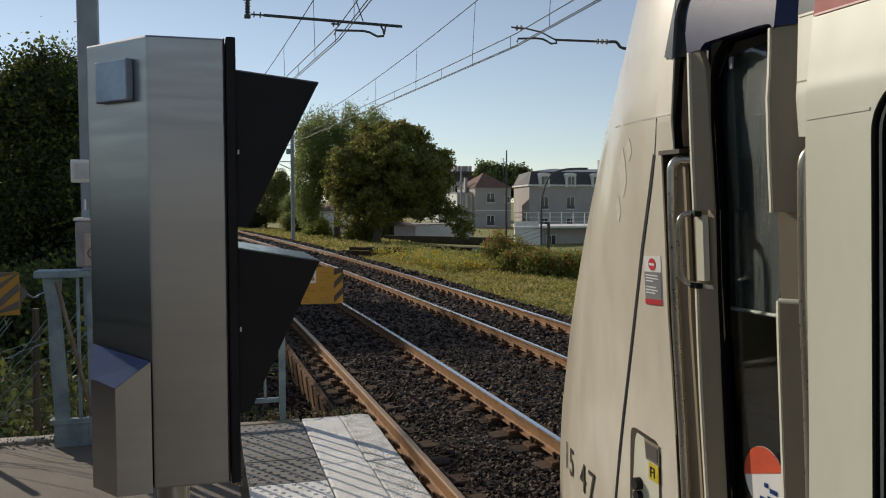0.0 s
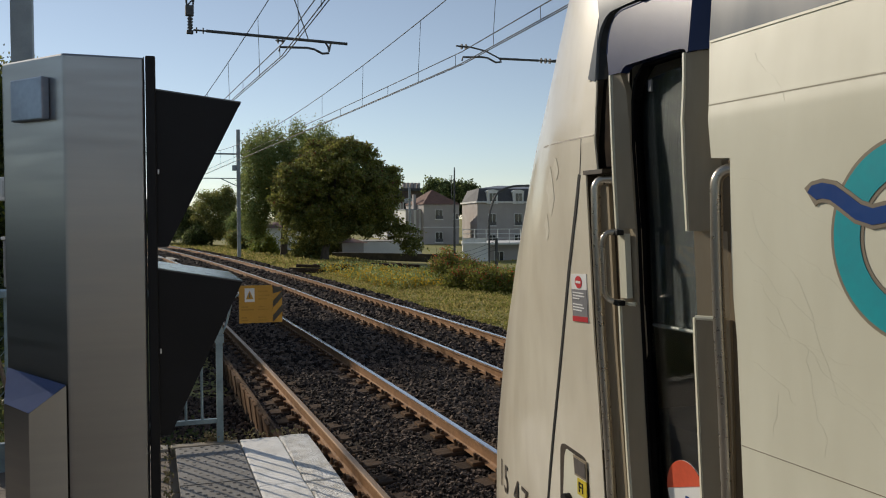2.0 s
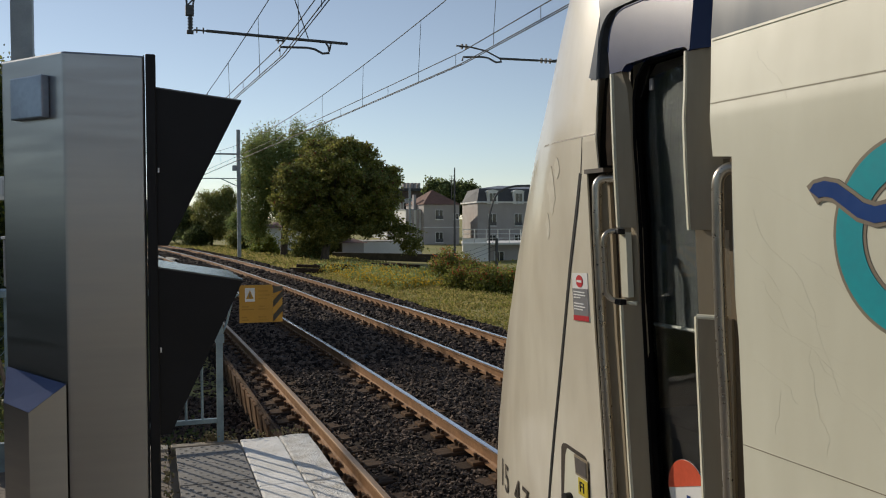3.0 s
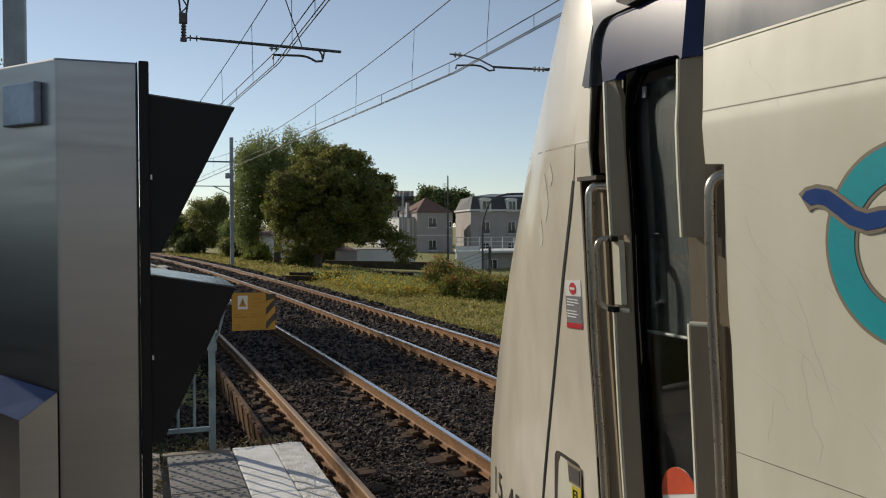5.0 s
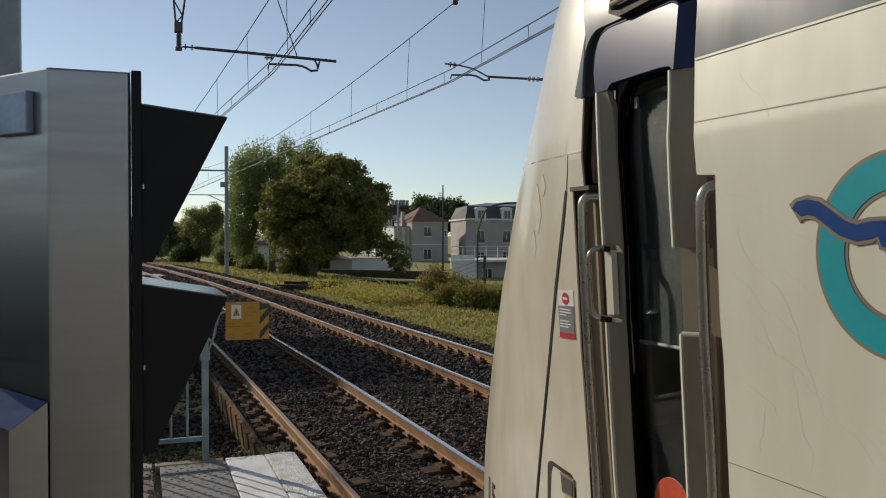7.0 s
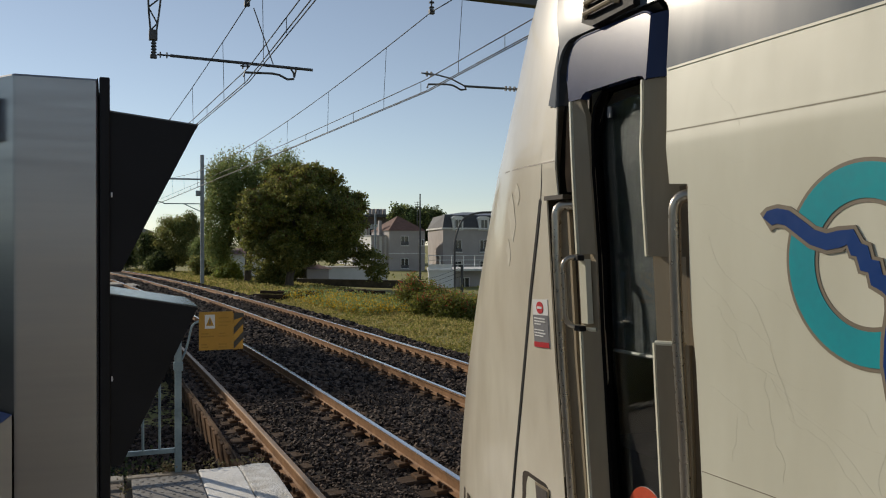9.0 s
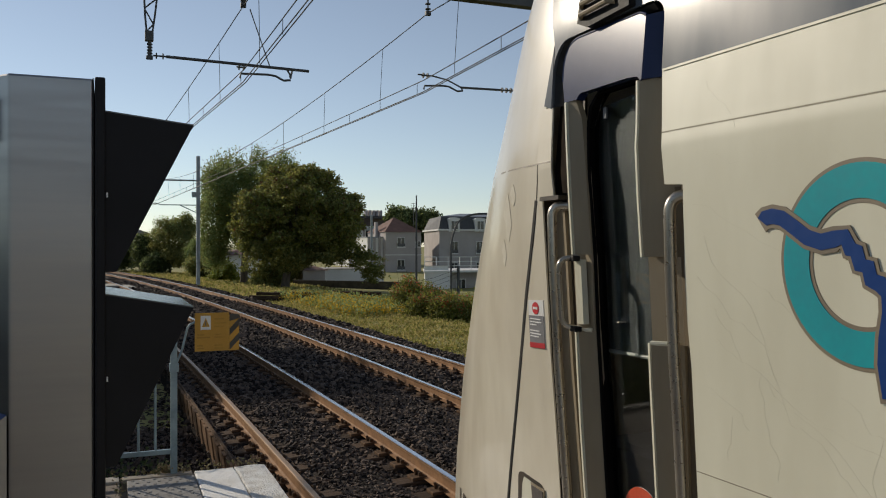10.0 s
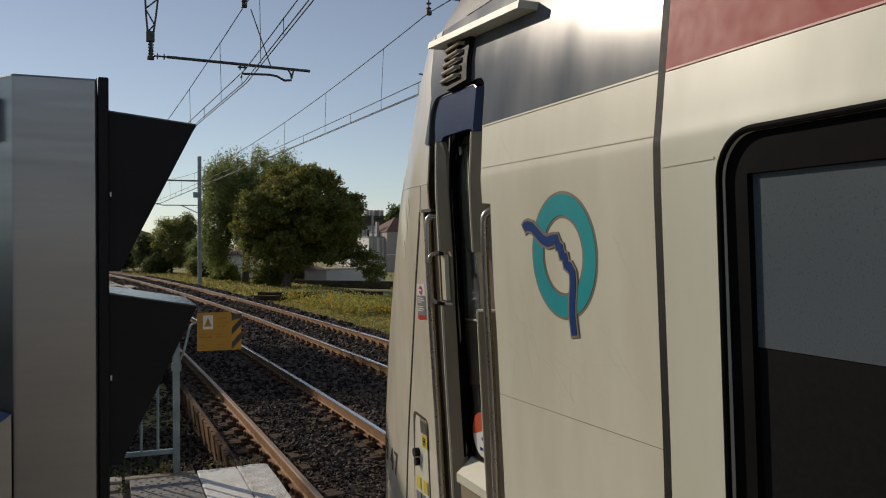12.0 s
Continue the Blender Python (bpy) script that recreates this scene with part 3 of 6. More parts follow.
def build_signs():
    s = thing("warning_sign", "amber warning plate with striped edge on the fence end", "sign", at=(0, 0, 0))
    y = 6.26
    part("plate", box(-2.155, -1.918, y, y + 0.004, 1.770, 2.045), SIGNYEL, s)
    part("side_flap", prism([(-1.917, y), (-1.840, y + 0.03), (-1.840, y + 0.034), (-1.917, y + 0.004)], "z", 1.768, 2.03), SIGNYEL, s)
    for k in range(3):
        z = 1.772 + k * 0.105
        bm = bmesh.new()
        vs = [bm.verts.new(p) for p in ((-1.912, y - 0.001, z), (-1.838, y + 0.027, min(z + 0.075, 2.0)), (-1.838, y + 0.027, min(z + 0.125, 2.03)), (-1.912, y - 0.001, z + 0.05))]
        bm.faces.new(vs)
        bmesh.ops.solidify(bm, geom=bm.faces[:], thickness=0.002)
        part("stripe", bm, SIGNGREY, s)
    p = part("pictogram", box(-2.115, -2.045, y - 0.0035, y - 0.0005, 1.925, 2.025), WHITE, s, "white pictogram panel")
    part("triangle", prism([(-2.107, 1.945), (-2.053, 1.945), (-2.08, 2.01)], "y", y - 0.006, y - 0.004), SIGNYEL, p)
    part("figure_bar", box(-2.084, -2.076, y - 0.008, y - 0.0065, 1.955, 1.99), SIGNGREY, p)
    for x0, x1, z in ((-2.02, -1.95, 2.0), (-2.02, -1.935, 1.97), (-2.02, -1.955, 1.945), (-2.14, -2.09, 1.888), (-2.14, -2.05, 1.868), (-2.02, -1.97, 1.888), (-2.02, -1.94, 1.868), (-2.14, -2.1, 1.81), (-2.14, -2.09, 1.79), (-2.02, -1.96, 1.81), (-2.02, -1.945, 1.79)):
        part("text_bar", box(x0, x1, y - 0.002, y - 0.0005, z - 0.005, z + 0.006), mat("brown print", (0.44, 0.24, 0.025), None, 5, 0.6), s)
    part("arm", tube(bent([(-2.29, 6.31, 1.66), (-2.24, 6.29, 1.78), (-2.20, 6.275, 1.96), (-2.13, 6.268, 1.99)], 0.03), 0.008, 8), GALV, s)
    part("clamp", box(-2.325, -2.262, 6.28, 6.335, 1.63, 1.69, 0.004), GALV, s)
    c = thing("striped_plate", "amber plate with grey chevrons on a wire hook", "sign")
    part("plate", box(-4.16, -3.985, 5.99, 5.994, 1.795, 2.072), SIGNYEL, c)
    chevrons(-4.155, -3.99, 5.99, 1.80, 2.07, c)
    part("tip", prism([(-3.985, 1.86), (-3.93, 1.935), (-3.985, 2.0)], "y", 5.99, 5.994), SIGNGREY, c)
    part("hook", tube(bent([(-3.94, 5.99, 1.93), (-3.90, 6.0, 1.90), (-3.86, 6.03, 1.93), (-3.80, 6.05, 1.93)], 0.02), 0.006, 6), GALV, c)


def build_platform_gear():
    # plain catenary mast, carries no lamp
    m = thing("catenary_mast", "slim blue-grey steel mast behind the platform end", "mast")
    part("shaft", box(-4.31, -4.07, 11.4, 11.6, -0.6, 9.0, 0.012), POLE, m)
    part("base_plate", box(-4.45, -3.93, 11.25, 11.75, -0.62, -0.2, 0.01), CONCRETE, m)
    c = thing("control_cabinet", "light grey control cabinet with a label on a steel post", "cabinet")
    part("body", box(-3.64, -3.42, 5.95, 6.12, 2.1, 2.40, 0.012), GREYBOX, c)
    part("lid", box(-3.65, -3.41, 5.94, 6.13, 2.402, 2.42, 0.004), WHITE, c)
    lb = part("label", box(-3.585, -3.45, 5.944, 5.949, 2.11, 2.32), mat("pale label", (0.5, 0.42, 0.38), None, 8, 0.6), c, "pale paper label")
    part("label_ring", tube([(-3.53 + 0.035 * math.cos(a / 12 * 6.283), 5.942, 2.19 + 0.035 * math.sin(a / 12 * 6.283)) for a in range(13)], 0.005, 6), SIGNGREY, lb)
    part("gland", box(-3.6, -3.45, 6.0, 6.08, 2.42, 2.47, 0.006), GALV, c)
    part("bolt", tube([(-3.585, 6.02, 2.47), (-3.585, 6.02, 2.54)], 0.008, 6), WHITE, c)
    part("post", box(-3.50, -3.45, 6.02, 6.07, PZ - 0.01, 2.1, 0.003), GALV, c)
    fl = thing("floodlight", "white rectangular floodlight unit on a thin arm", "lamp")
    part("casing", box(-3.635, -3.40, 5.78, 5.86, 2.645, 2.79, 0.01), WHITE, fl)
    part("front", box(-3.61, -3.42, 5.772, 5.779, 2.668, 2.768), mat("frosted lamp cover", (0.62, 0.63, 0.62), None, 5, 0.35), fl, "frosted cover")
    part("arm", tube([(-3.45, 5.86, 2.68), (-3.47, 6.04, 2.62), (-3.47, 6.04, 2.40)], 0.012, 8), GALV, fl)


def build_surroundings():
    """Closes the place beside and behind the camera: unseen hedge, trees and plain station building, added for
    reflections.
    """
    cs = [(-9.6 + RNG.normal(0, 0.35), RNG.uniform(-26, 24), RNG.uniform(0.6, 2.9)) for _ in range(1500)]
    tagged(leaves("hedge", cs, (0.25, 0.3, 0.18), 36000, 0.07, LEAFD), "unseen dark hedge along the platform's back, for reflections", "hedge", kind="stuff")
    # near-black box stands for the shade inside the unseen hedge
    tagged(part("hedge_core", box(-10.1, -9.3, -26, 24, -0.6, 2.6, 0.15), mat("dark hedge core", (0.02, 0.025, 0.01), None, 4, 0.9)), "unseen dark box for the hedge's inner shade", "hedge", kind="structure")
    # unseen trees, added to keep bright sky out of the cab glass
    for k in range(7):
        a = radians(26 + 5 * k)
        cx, cy = -1.4 - 33 * math.sin(a), 2 + 33 * math.cos(a)
        t = thing("tree", "unseen tall dark tree beyond the hedge, for reflections", "tree", "trees beyond the hedge")
        part("trunk", tube([(cx, cy, -0.6), (cx, cy, 5)], [0.3, 0.15], 8), BARK, t)
        pts = crown_points([(cx, cy, 6.0, 3.4, 3.4, 6.0), (cx, cy, 2.2, 2.8, 2.8, 2.6), (cx, cy, 8.5, 3.0, 3.0, 3.0)], 480, np.random.default_rng(80 + k))
        leaves("crown", pts, 0.38, 11000, 0.26, LEAFD, t)
    b = thing("station_building", "unseen plain brown-rendered station building across the platform, for reflections", "building", kind="structure")
    part("wall", box(-9.0, -3.2, -32, -26, -0.6, 4.6), mat("brown station render", (0.44, 0.32, 0.22), (0.38, 0.27, 0.18), 1.0, 0.9), b)
    part("roof", box(-9.4, -2.8, -32.4, -25.6, 4.6, 4.85), SLATE, b)


# ---- train ----
PROFILE = ((0.30, 1.20), (0.95, 1.322), (1.6, 1.35), (2.0, 1.363), (2.66, 1.392), (2.73, 1.3935), (2.782, 1.3945), (2.798, 1.3938), (2.81, 1.3922), (2.85, 1.3885), (3.28, 1.351), (3.6, 1.285), (3.9, 1.09), (4.1, 0.70), (4.2, 0.05))
NOSE = ((0.3, 2.2), (1.0, 2.32), (1.28, 2.28), (1.5, 2.22), (1.97, 2.02), (2.36, 1.76), (2.64, 1.52), (2.82, 1.36), (3.19, 1.10), (3.55, 0.92), (3.9, 0.55), (4.2, 0.2))
CAB0, NEXP = 2.45, 2.4


def interp(table, v):
    return float(np.interp(v, [a for a, _ in table], [b for _, b in table]))


def skin(y, z, out=0.0):
    """The point of the train's near side at y along it and z up, moved outwards."""
    half = interp(PROFILE, z)
    if y > CAB0:
        u = min(1.0, (y - CAB0) / interp(NOSE, z))
        half *= (1 - u ** NEXP) ** (1 / NEXP)
    return Vector((-half - out, y, z))


def sheet(poly, out=0.0, thick=0.004, levels=(), step=0.0):
    """A panel cut to a (y, z) outline and laid on the train's skin, with a thickness."""
    bm = bmesh.new()
    vs = [bm.verts.new((0, y, z)) for y, z in poly]
    es = [bm.edges.new((vs[i], vs[(i + 1) % len(vs)])) for i in range(len(vs))]
    bmesh.ops.triangle_fill(bm, edges=es, use_beauty=True)
    zs = [z for _, z in poly]
    ys = [y for y, _ in poly]
    cuts = [z for z in levels if min(zs) < z < max(zs)]
    for z in cuts:
        bmesh.ops.bisect_plane(bm, geom=bm.verts[:] + bm.edges[:] + bm.faces[:], plane_co=(0, 0, z), plane_no=(0, 0, 1))
    if step:
        for z in np.arange(min(zs) + step, max(zs), step):
            bmesh.ops.bisect_plane(bm, geom=bm.verts[:] + bm.edges[:] + bm.faces[:], plane_co=(0, 0, z), plane_no=(0, 0, 1))
        for y in np.arange(max(min(ys), CAB0) + step, max(ys), step):
            bmesh.ops.bisect_plane(bm, geom=bm.verts[:] + bm.edges[:] + bm.faces[:], plane_co=(0, y, 0), plane_no=(0, 1, 0))
    for f in bm.faces:
        f.normal_update()
        if f.normal.x > 0:
            f.normal_flip()
    for v in bm.verts:
        v.co = skin(v.co.y, v.co.z, out)
    top = bm.faces[:]
    ext = bmesh.ops.extrude_face_region(bm, geom=top)
    for v in ext["geom"]:
        if isinstance(v, bmesh.types.BMVert):
            v.co.x -= 0.0
    inner = {v for f in top for v in f.verts}
    for v in inner:
        v.co.x += thick
    return bm


def loft(a, b, thick=0.006):
    """A strip between two lines of (y, z, out) points on the train's skin, with a thickness."""
    bm = bmesh.new()
    A, B = [bm.verts.new(skin(*p)) for p in a], [bm.verts.new(skin(*p)) for p in b]
    for i in range(len(a) - 1):
        bm.faces.new((A[i], A[i + 1], B[i + 1], B[i]))
    bmesh.ops.recalc_face_normals(bm, faces=bm.faces)
    ext = bmesh.ops.extrude_face_region(bm, geom=bm.faces[:])
    for v in ext["geom"]:
        if isinstance(v, bmesh.types.BMVert):
            v.co.x += thick
    return bm


def bent2(line, r=0.02):
    """Rounds the corners of a (y, z) line."""
    return [(p.y, p.z) for p in bent([(0, y, z) for y, z in line], r, 3)]


LEVELS = (1.3, 1.6, 1.8, 2.0, 2.35, 2.66, 2.73, 2.782, 2.798, 2.81, 2.85, 3.0, 3.28, 3.45)


def arc(cy, cz, r, a0, a1, n=6, rz=None):
    rz = rz or r
    return [(cy + r * math.cos(radians(a0 + (a1 - a0) * k / n)), cz + rz * math.sin(radians(a0 + (a1 - a0) * k / n))) for k in range(n + 1)]


def band(line, w, out=0.003, thick=0.005):
    """A flat band along (y, z) points on the skin, as a mesh of quads."""
    bm = bmesh.new()
    L = [Vector(p) for p in line]
    rows = []
    for i, p in enumerate(L):
        d = (L[min(i + 1, len(L) - 1)] - L[max(i - 1, 0)]).normalized()
        n = Vector((-d.y, d.x)) * w / 2
        rows.append([bm.verts.new(skin(*(p + n), out)), bm.verts.new(skin(*(p - n), out)), bm.verts.new(skin(*(p - n), out - thick)), bm.verts.new(skin(*(p + n), out - thick))])
    for a, b in zip(rows, rows[1:]):
        for k in range(4):
            bm.faces.new((a[k], a[(k + 1) % 4], b[(k + 1) % 4], b[k]))
    bm.faces.new(rows[0])
    bm.faces.new(rows[-1][::-1])
    return bm


def text_on_skin(s, y, z, size, parent, material, slope=0.0, lift=0.004):
    """Characters on the train's side, reading towards the rear."""
    cu = bpy.data.curves.new("characters", "FONT")
    cu.body, cu.size, cu.extrude = s, size, 0.001
    tmp = new("characters", cu)
    me = bpy.data.meshes.new_from_object(tmp.evaluated_get(bpy.context.evaluated_depsgraph_get()))
    bpy.data.objects.remove(tmp)
    for v in me.vertices:
        yy, zz = y - v.co.x, z + v.co.y + slope * v.co.x
        v.co = skin(yy, zz, lift + v.co.z)
    me.materials.append(material)
    ob = new("characters", me)
    ob.parent = parent
    return ob


def build_train():
    tr = thing("train", "cream commuter train with blue, grey and red stripes", "train")
    # cab side, cut out round the cab door and its grab rails
    # three stacked sheets: cream below, the faded stripe, cream above
    cream = [(0.735, 0.95), (0.735, 2.988), (1.884, 2.992), (1.866, 2.831), (1.862, 2.78), (1.851, 2.688), (1.778, 2.683), (1.776, 2.676), (1.780, 2.46), (1.777, 2.34), (1.766, 2.225), (1.761, 2.0), (1.755, 1.83), (1.746, 1.65), (1.735, 0.95)]
    part("cab_side", sheet(cream, 0, 0.03, LEVELS), CREAM, tr, "cream cab side with hairline paint cracks", smooth=True)
    stripe = [(0.735, 2.990), (0.735, 3.52), (2.60, 3.52), (2.49, 3.20), (2.478, 2.985), (2.474, 2.985), (2.484, 3.10)] + arc(2.40, 3.115, 0.082, 0, 90, 6, 0.082)[1:] + [(1.965, 3.199)] + arc(1.95, 3.137, 0.06, 90, 180, 6)[1:] + [(1.884, 2.994)]
    part("upper_stripe", sheet(stripe, 0.0015, 0.012, LEVELS), BLUEGREY, tr, "faded blue-grey paint stripe", smooth=True)
    strip = [(2.40, 0.95), (2.438, 1.36), (2.452, 1.60), (2.463, 1.76), (2.496, 2.15), (2.505, 2.45), (2.514, 2.687), (2.438, 2.689), (2.453, 2.78), (2.463, 2.872), (2.472, 2.983), (2.56, 2.99), (2.56, 0.95)]
    part("front_strip", sheet(strip, 0, 0.006, LEVELS, 0.06), NOSEPAINT, tr)
    # nose
    bm = bmesh.new()
    zs = [0.3, 0.6, 0.95, 1.1, 1.3, 1.5, 1.7, 1.9, 2.1, 2.3, 2.5, 2.7, 2.8, 2.9, 3.05, 3.2, 3.35, 3.52]
    rings = []
    for z in zs:
        b, half = interp(NOSE, z), interp(PROFILE, z)
        y_start = 2.557 if z < 2.991 else 2.49
        s0 = max(0.0, min(0.95, (y_start - CAB0) / b)) ** (NEXP / 2)
        t0 = math.asin(min(1, s0))
        ts = [t0 + (math.pi / 2 - t0) * k / 26 for k in range(27)]
        ring = [(-half * max(0.0, math.cos(t)) ** (2 / NEXP), CAB0 + b * math.sin(t) ** (2 / NEXP), z) for t in ts]
        ring += [(-x, y, z) for x, y, z in ring[-2::-1]]
        rings.append([bm.verts.new(p) for p in ring])
    for a, b in zip(rings, rings[1:]):
        for k in range(len(a) - 1):
            bm.faces.new((a[k], a[k + 1], b[k + 1], b[k]))
    part("nose", bm, NOSEPAINT, tr, "rounded cream cab front", smooth=True)
    # roof and the rest of the car
    bm = bmesh.new()
    rows = []
    for y, sc in ((-19.0, 1.0), (2.2, 1.0), (2.75, 0.93), (3.15, 0.6)):
        pr = [(-interp(PROFILE, z) * sc, z) for z in (3.52, 3.6, 3.7, 3.8, 3.9, 4.0, 4.1, 4.16, 4.2)]
        pr = pr + [(-x, z) for x, z in pr[::-1]]
        rows.append([bm.verts.new((x, y, 3.52 + (z - 3.52) * (1 if sc > 0.9 else 0.5))) for x, z in pr])
    for a, b in zip(rows, rows[1:]):
        for k in range(len(a) - 1):
            bm.faces.new((a[k], a[k + 1], b[k + 1], b[k]))
    part("roof", bm, mat("grey train roof", (0.22, 0.22, 0.22), None, 3, 0.6), tr, smooth=True)
    far = [(-19.0, 0.95), (-19.0, 3.52), (2.5, 3.52), (2.5, 0.95)]
    bm = sheet(far, 0, 0.03, LEVELS)
    for v in bm.verts:
        v.co.x *= -1
    part("far_side", bm, CREAM, tr)
    part("car_side", sheet([(-19.0, 0.95), (-19.0, 2.984), (-0.80, 2.984), (-0.80, 0.95)], 0, 0.03, LEVELS), CREAM, tr)
    part("car_stripe", sheet([(-19.0, 2.995), (-19.0, 3.52), (-0.80, 3.52), (-0.80, 2.995)], 0, 0.03, LEVELS), RED, tr)
    part("door_header", sheet([(-0.797, 3.12), (-0.797, 3.52), (0.70, 3.52), (0.70, 3.12)], 0, 0.03, LEVELS), RED, tr)
    part("underframe", box(-1.2, 1.2, -19, 3.6, 0.28, 0.94, 0.03), RUBBER, tr)
    part("floor", box(-1.28, 1.28, -19, 2.4, 0.96, 1.06), DARK, tr)
    part("bulkhead", box(-1.30, 1.28, 0.82, 0.88, 1.06, 3.5), DARK, tr)
    part("rear_wall", box(-1.25, 1.25, -19.0, -18.9, 0.3, 3.6), CREAM, tr)
    for y in (-15, -12.5, -3.5, -1.0 + 2.2):
        for x in (-GAUGE, GAUGE):
            bm = tube([(x - 0.065, y, 0.47), (x + 0.065, y, 0.47)], 0.46, 28)
            w = part("wheel", bm, PLATE, tr)
            part("wheel_hub", tube([(x - 0.09, y, 0.47), (x + 0.09, y, 0.47)], 0.12, 16), STEEL, w)
    # dark jamb between cab and sliding door
    part("door_seal", sheet([(0.69, 0.95), (0.69, 3.5), (0.733, 3.5), (0.733, 0.95)], 0.008, 0.03, LEVELS), RUBBER, tr, "black rubber door seal")
    # raised weld lines and the panel joint
    part("seam_bead", band([(0.74, 2.818), (1.2, 2.823), (1.864, 2.830)], 0.007, 0.0018), CREAM, tr)
    # thin darker line drawn as the shadow under the bead
    part("seam_shadow_gap", band([(0.74, 2.8130), (1.2, 2.8180), (1.864, 2.8250)], 0.0018, 0.0012), mat("pale seam shadow", (0.36, 0.32, 0.23), None, 12, 0.6), tr)
    part("seam_bead", band([(0.74, 2.989), (1.88, 2.993)], 0.006, 0.003), CREAM, tr)
    part("panel_joint", band([(0.74, 1.972), (1.757, 1.958)], 0.0018, 0.0006), OUTLINE, tr)
    part("nose_joint", band([(2.46, 2.803), (2.6, 2.803), (2.75, 2.803), (2.9, 2.802), (3.1, 2.80)], 0.005, 0.0015), OUTLINE, tr)
    part("nose_groove", band([(2.558, 2.68), (2.60, 2.54), (2.66, 2.356), (2.72, 2.14), (2.779, 1.933), (2.83, 1.75), (2.871, 1.594), (2.93, 1.35), (3.0, 1.05)], 0.017, 0.002), RUBBER, tr, "dark panel gap")
    for y, z, w, h in ((2.82, 2.63, 0.045, 0.09), (2.76, 2.71, 0.03, 0.04), (2.86, 2.50, 0.025, 0.05)):
        part("paint_scuff", sheet([(y - w, z - h * 0.3), (y - w * 0.6, z + h * 0.5), (y - w * 0.1, z + h), (y + w * 0.5, z + h * 0.6), (y + w, z + h * 0.1), (y + w * 0.4, z - h * 0.2), (y + w * 0.3, z - h * 0.8), (y - w * 0.3, z - h)], 0.0008, 0.002, LEVELS, 0.02), mat("pale scuffed paint", (0.70, 0.66, 0.55), (0.62, 0.57, 0.46), 14, 0.4, coat=0.4), tr)
    part("nose_crack", band([(2.545, 2.80), (2.548, 2.74), (2.556, 2.68)], 0.004, 0.0015), DARKBROWN, tr)
    # recesses beside the door: dark brown above, painted channels behind the rails
    part("door_recess", sheet([(2.34, 2.685), (2.37, 2.99), (2.40, 3.12), (2.34, 3.17), (1.90, 3.17), (1.90, 3.23), (2.50, 3.23), (2.53, 2.98), (2.53, 2.685)], -0.06, 0.01, LEVELS), DARKBROWN, tr, "dark brown door recess")
    part("recess_gasket", loft([(1.95, 3.192, -0.004), (2.38, 3.196, -0.004), (2.43, 3.186, -0.004), (2.462, 3.155, -0.004), (2.478, 3.10, -0.004), (2.468, 2.985, -0.004)],
                               [(1.95, 3.176, -0.02), (2.35, 3.182, -0.02), (2.39, 3.165, -0.03), (2.425, 3.12, -0.04), (2.42, 3.06, -0.045), (2.40, 2.985, -0.045)]), RUBBER, tr, "black gap round the door head")
    part("rust_stain", loft([(2.456, 2.98, -0.03), (2.448, 2.86, -0.03), (2.440, 2.76, -0.03), (2.430, 2.70, -0.03)], [(2.435, 2.98, -0.045), (2.424, 2.86, -0.045), (2.416, 2.76, -0.045), (2.410, 2.70, -0.045)]), mat("rust-brown peeling paint", (0.20, 0.12, 0.06), (0.035, 0.022, 0.014), 16.0, 0.7, bump=0.002, streak=(1, 1, 0.4)), tr)
    part("recess_roof", box(-1.402, -1.31, 2.39, 2.515, 2.676, 2.690), DARKBROWN, tr)
    left_wall = [(2.53, 2.685), (2.52, 2.45), (2.51, 2.15), (2.475, 1.76), (2.46, 1.6), (2.45, 1.36), (2.42, 0.95)]
    part("left_channel", loft([(y, z, -0.05) for y, z in left_wall], [(y - 0.16, z, -0.05) for y, z in left_wall]), PILLAR, tr)
    part("channel_wall", loft([(y - 0.012, z, -0.002) for y, z in left_wall], [(y - 0.004, z, -0.05) for y, z in left_wall]), DARKBROWN, tr)
    for d, o, w, m in ((0.085, -0.035, 0.014, PILLAR), (0.103, -0.046, 0.006, DARKBROWN), (0.130, -0.040, 0.016, PILLAR)):
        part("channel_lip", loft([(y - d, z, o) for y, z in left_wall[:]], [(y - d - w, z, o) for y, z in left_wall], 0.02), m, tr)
    right_wall = [(1.79, 2.685), (1.792, 2.45), (1.79, 2.3), (1.78, 2.2), (1.775, 2.0), (1.765, 1.75), (1.755, 1.5), (1.745, 0.95)]
    # right channel's floor gets a darker colour in place of shade
    part("right_channel", loft([(y + 0.10, z, -0.06) for y, z in right_wall], [(y - 0.02, z, -0.06) for y, z in right_wall]), mat("shade-darkened channel paint", (0.17, 0.132, 0.082), (0.10, 0.075, 0.045), 9.0, 0.6, bump=0.001, fine=30, streak=(1, 1, 0.15), spec=0.2), tr)
    part("channel_wall", loft([(y - 0.012, z, -0.055) for y, z in right_wall], [(y - 0.012, z, -0.01) for y, z in right_wall]), DARKBROWN, tr)
    for d, o, w, m in ((0.012, -0.028, 0.010, PILLAR), (0.0, -0.015, 0.007, DARKBROWN)):
        part("channel_lip", loft([(y + d, z, o) for y, z in right_wall], [(y + d - w, z, o) for y, z in right_wall], 0.02), m, tr)
    # cab door: the stiles slope inwards from a rounded pale lip to the sunk window
    door = new("cab_door")
    door.parent = tr
    door["label"] = "narrow cab door with dark blue head"
    head_line = [(2.395, 2.987), (2.418, 3.06), (2.420, 3.115), (2.405, 3.158), (2.385, 3.176), (2.346, 3.186), (2.0, 3.180), (1.978, 3.165), (1.978, 2.987)]
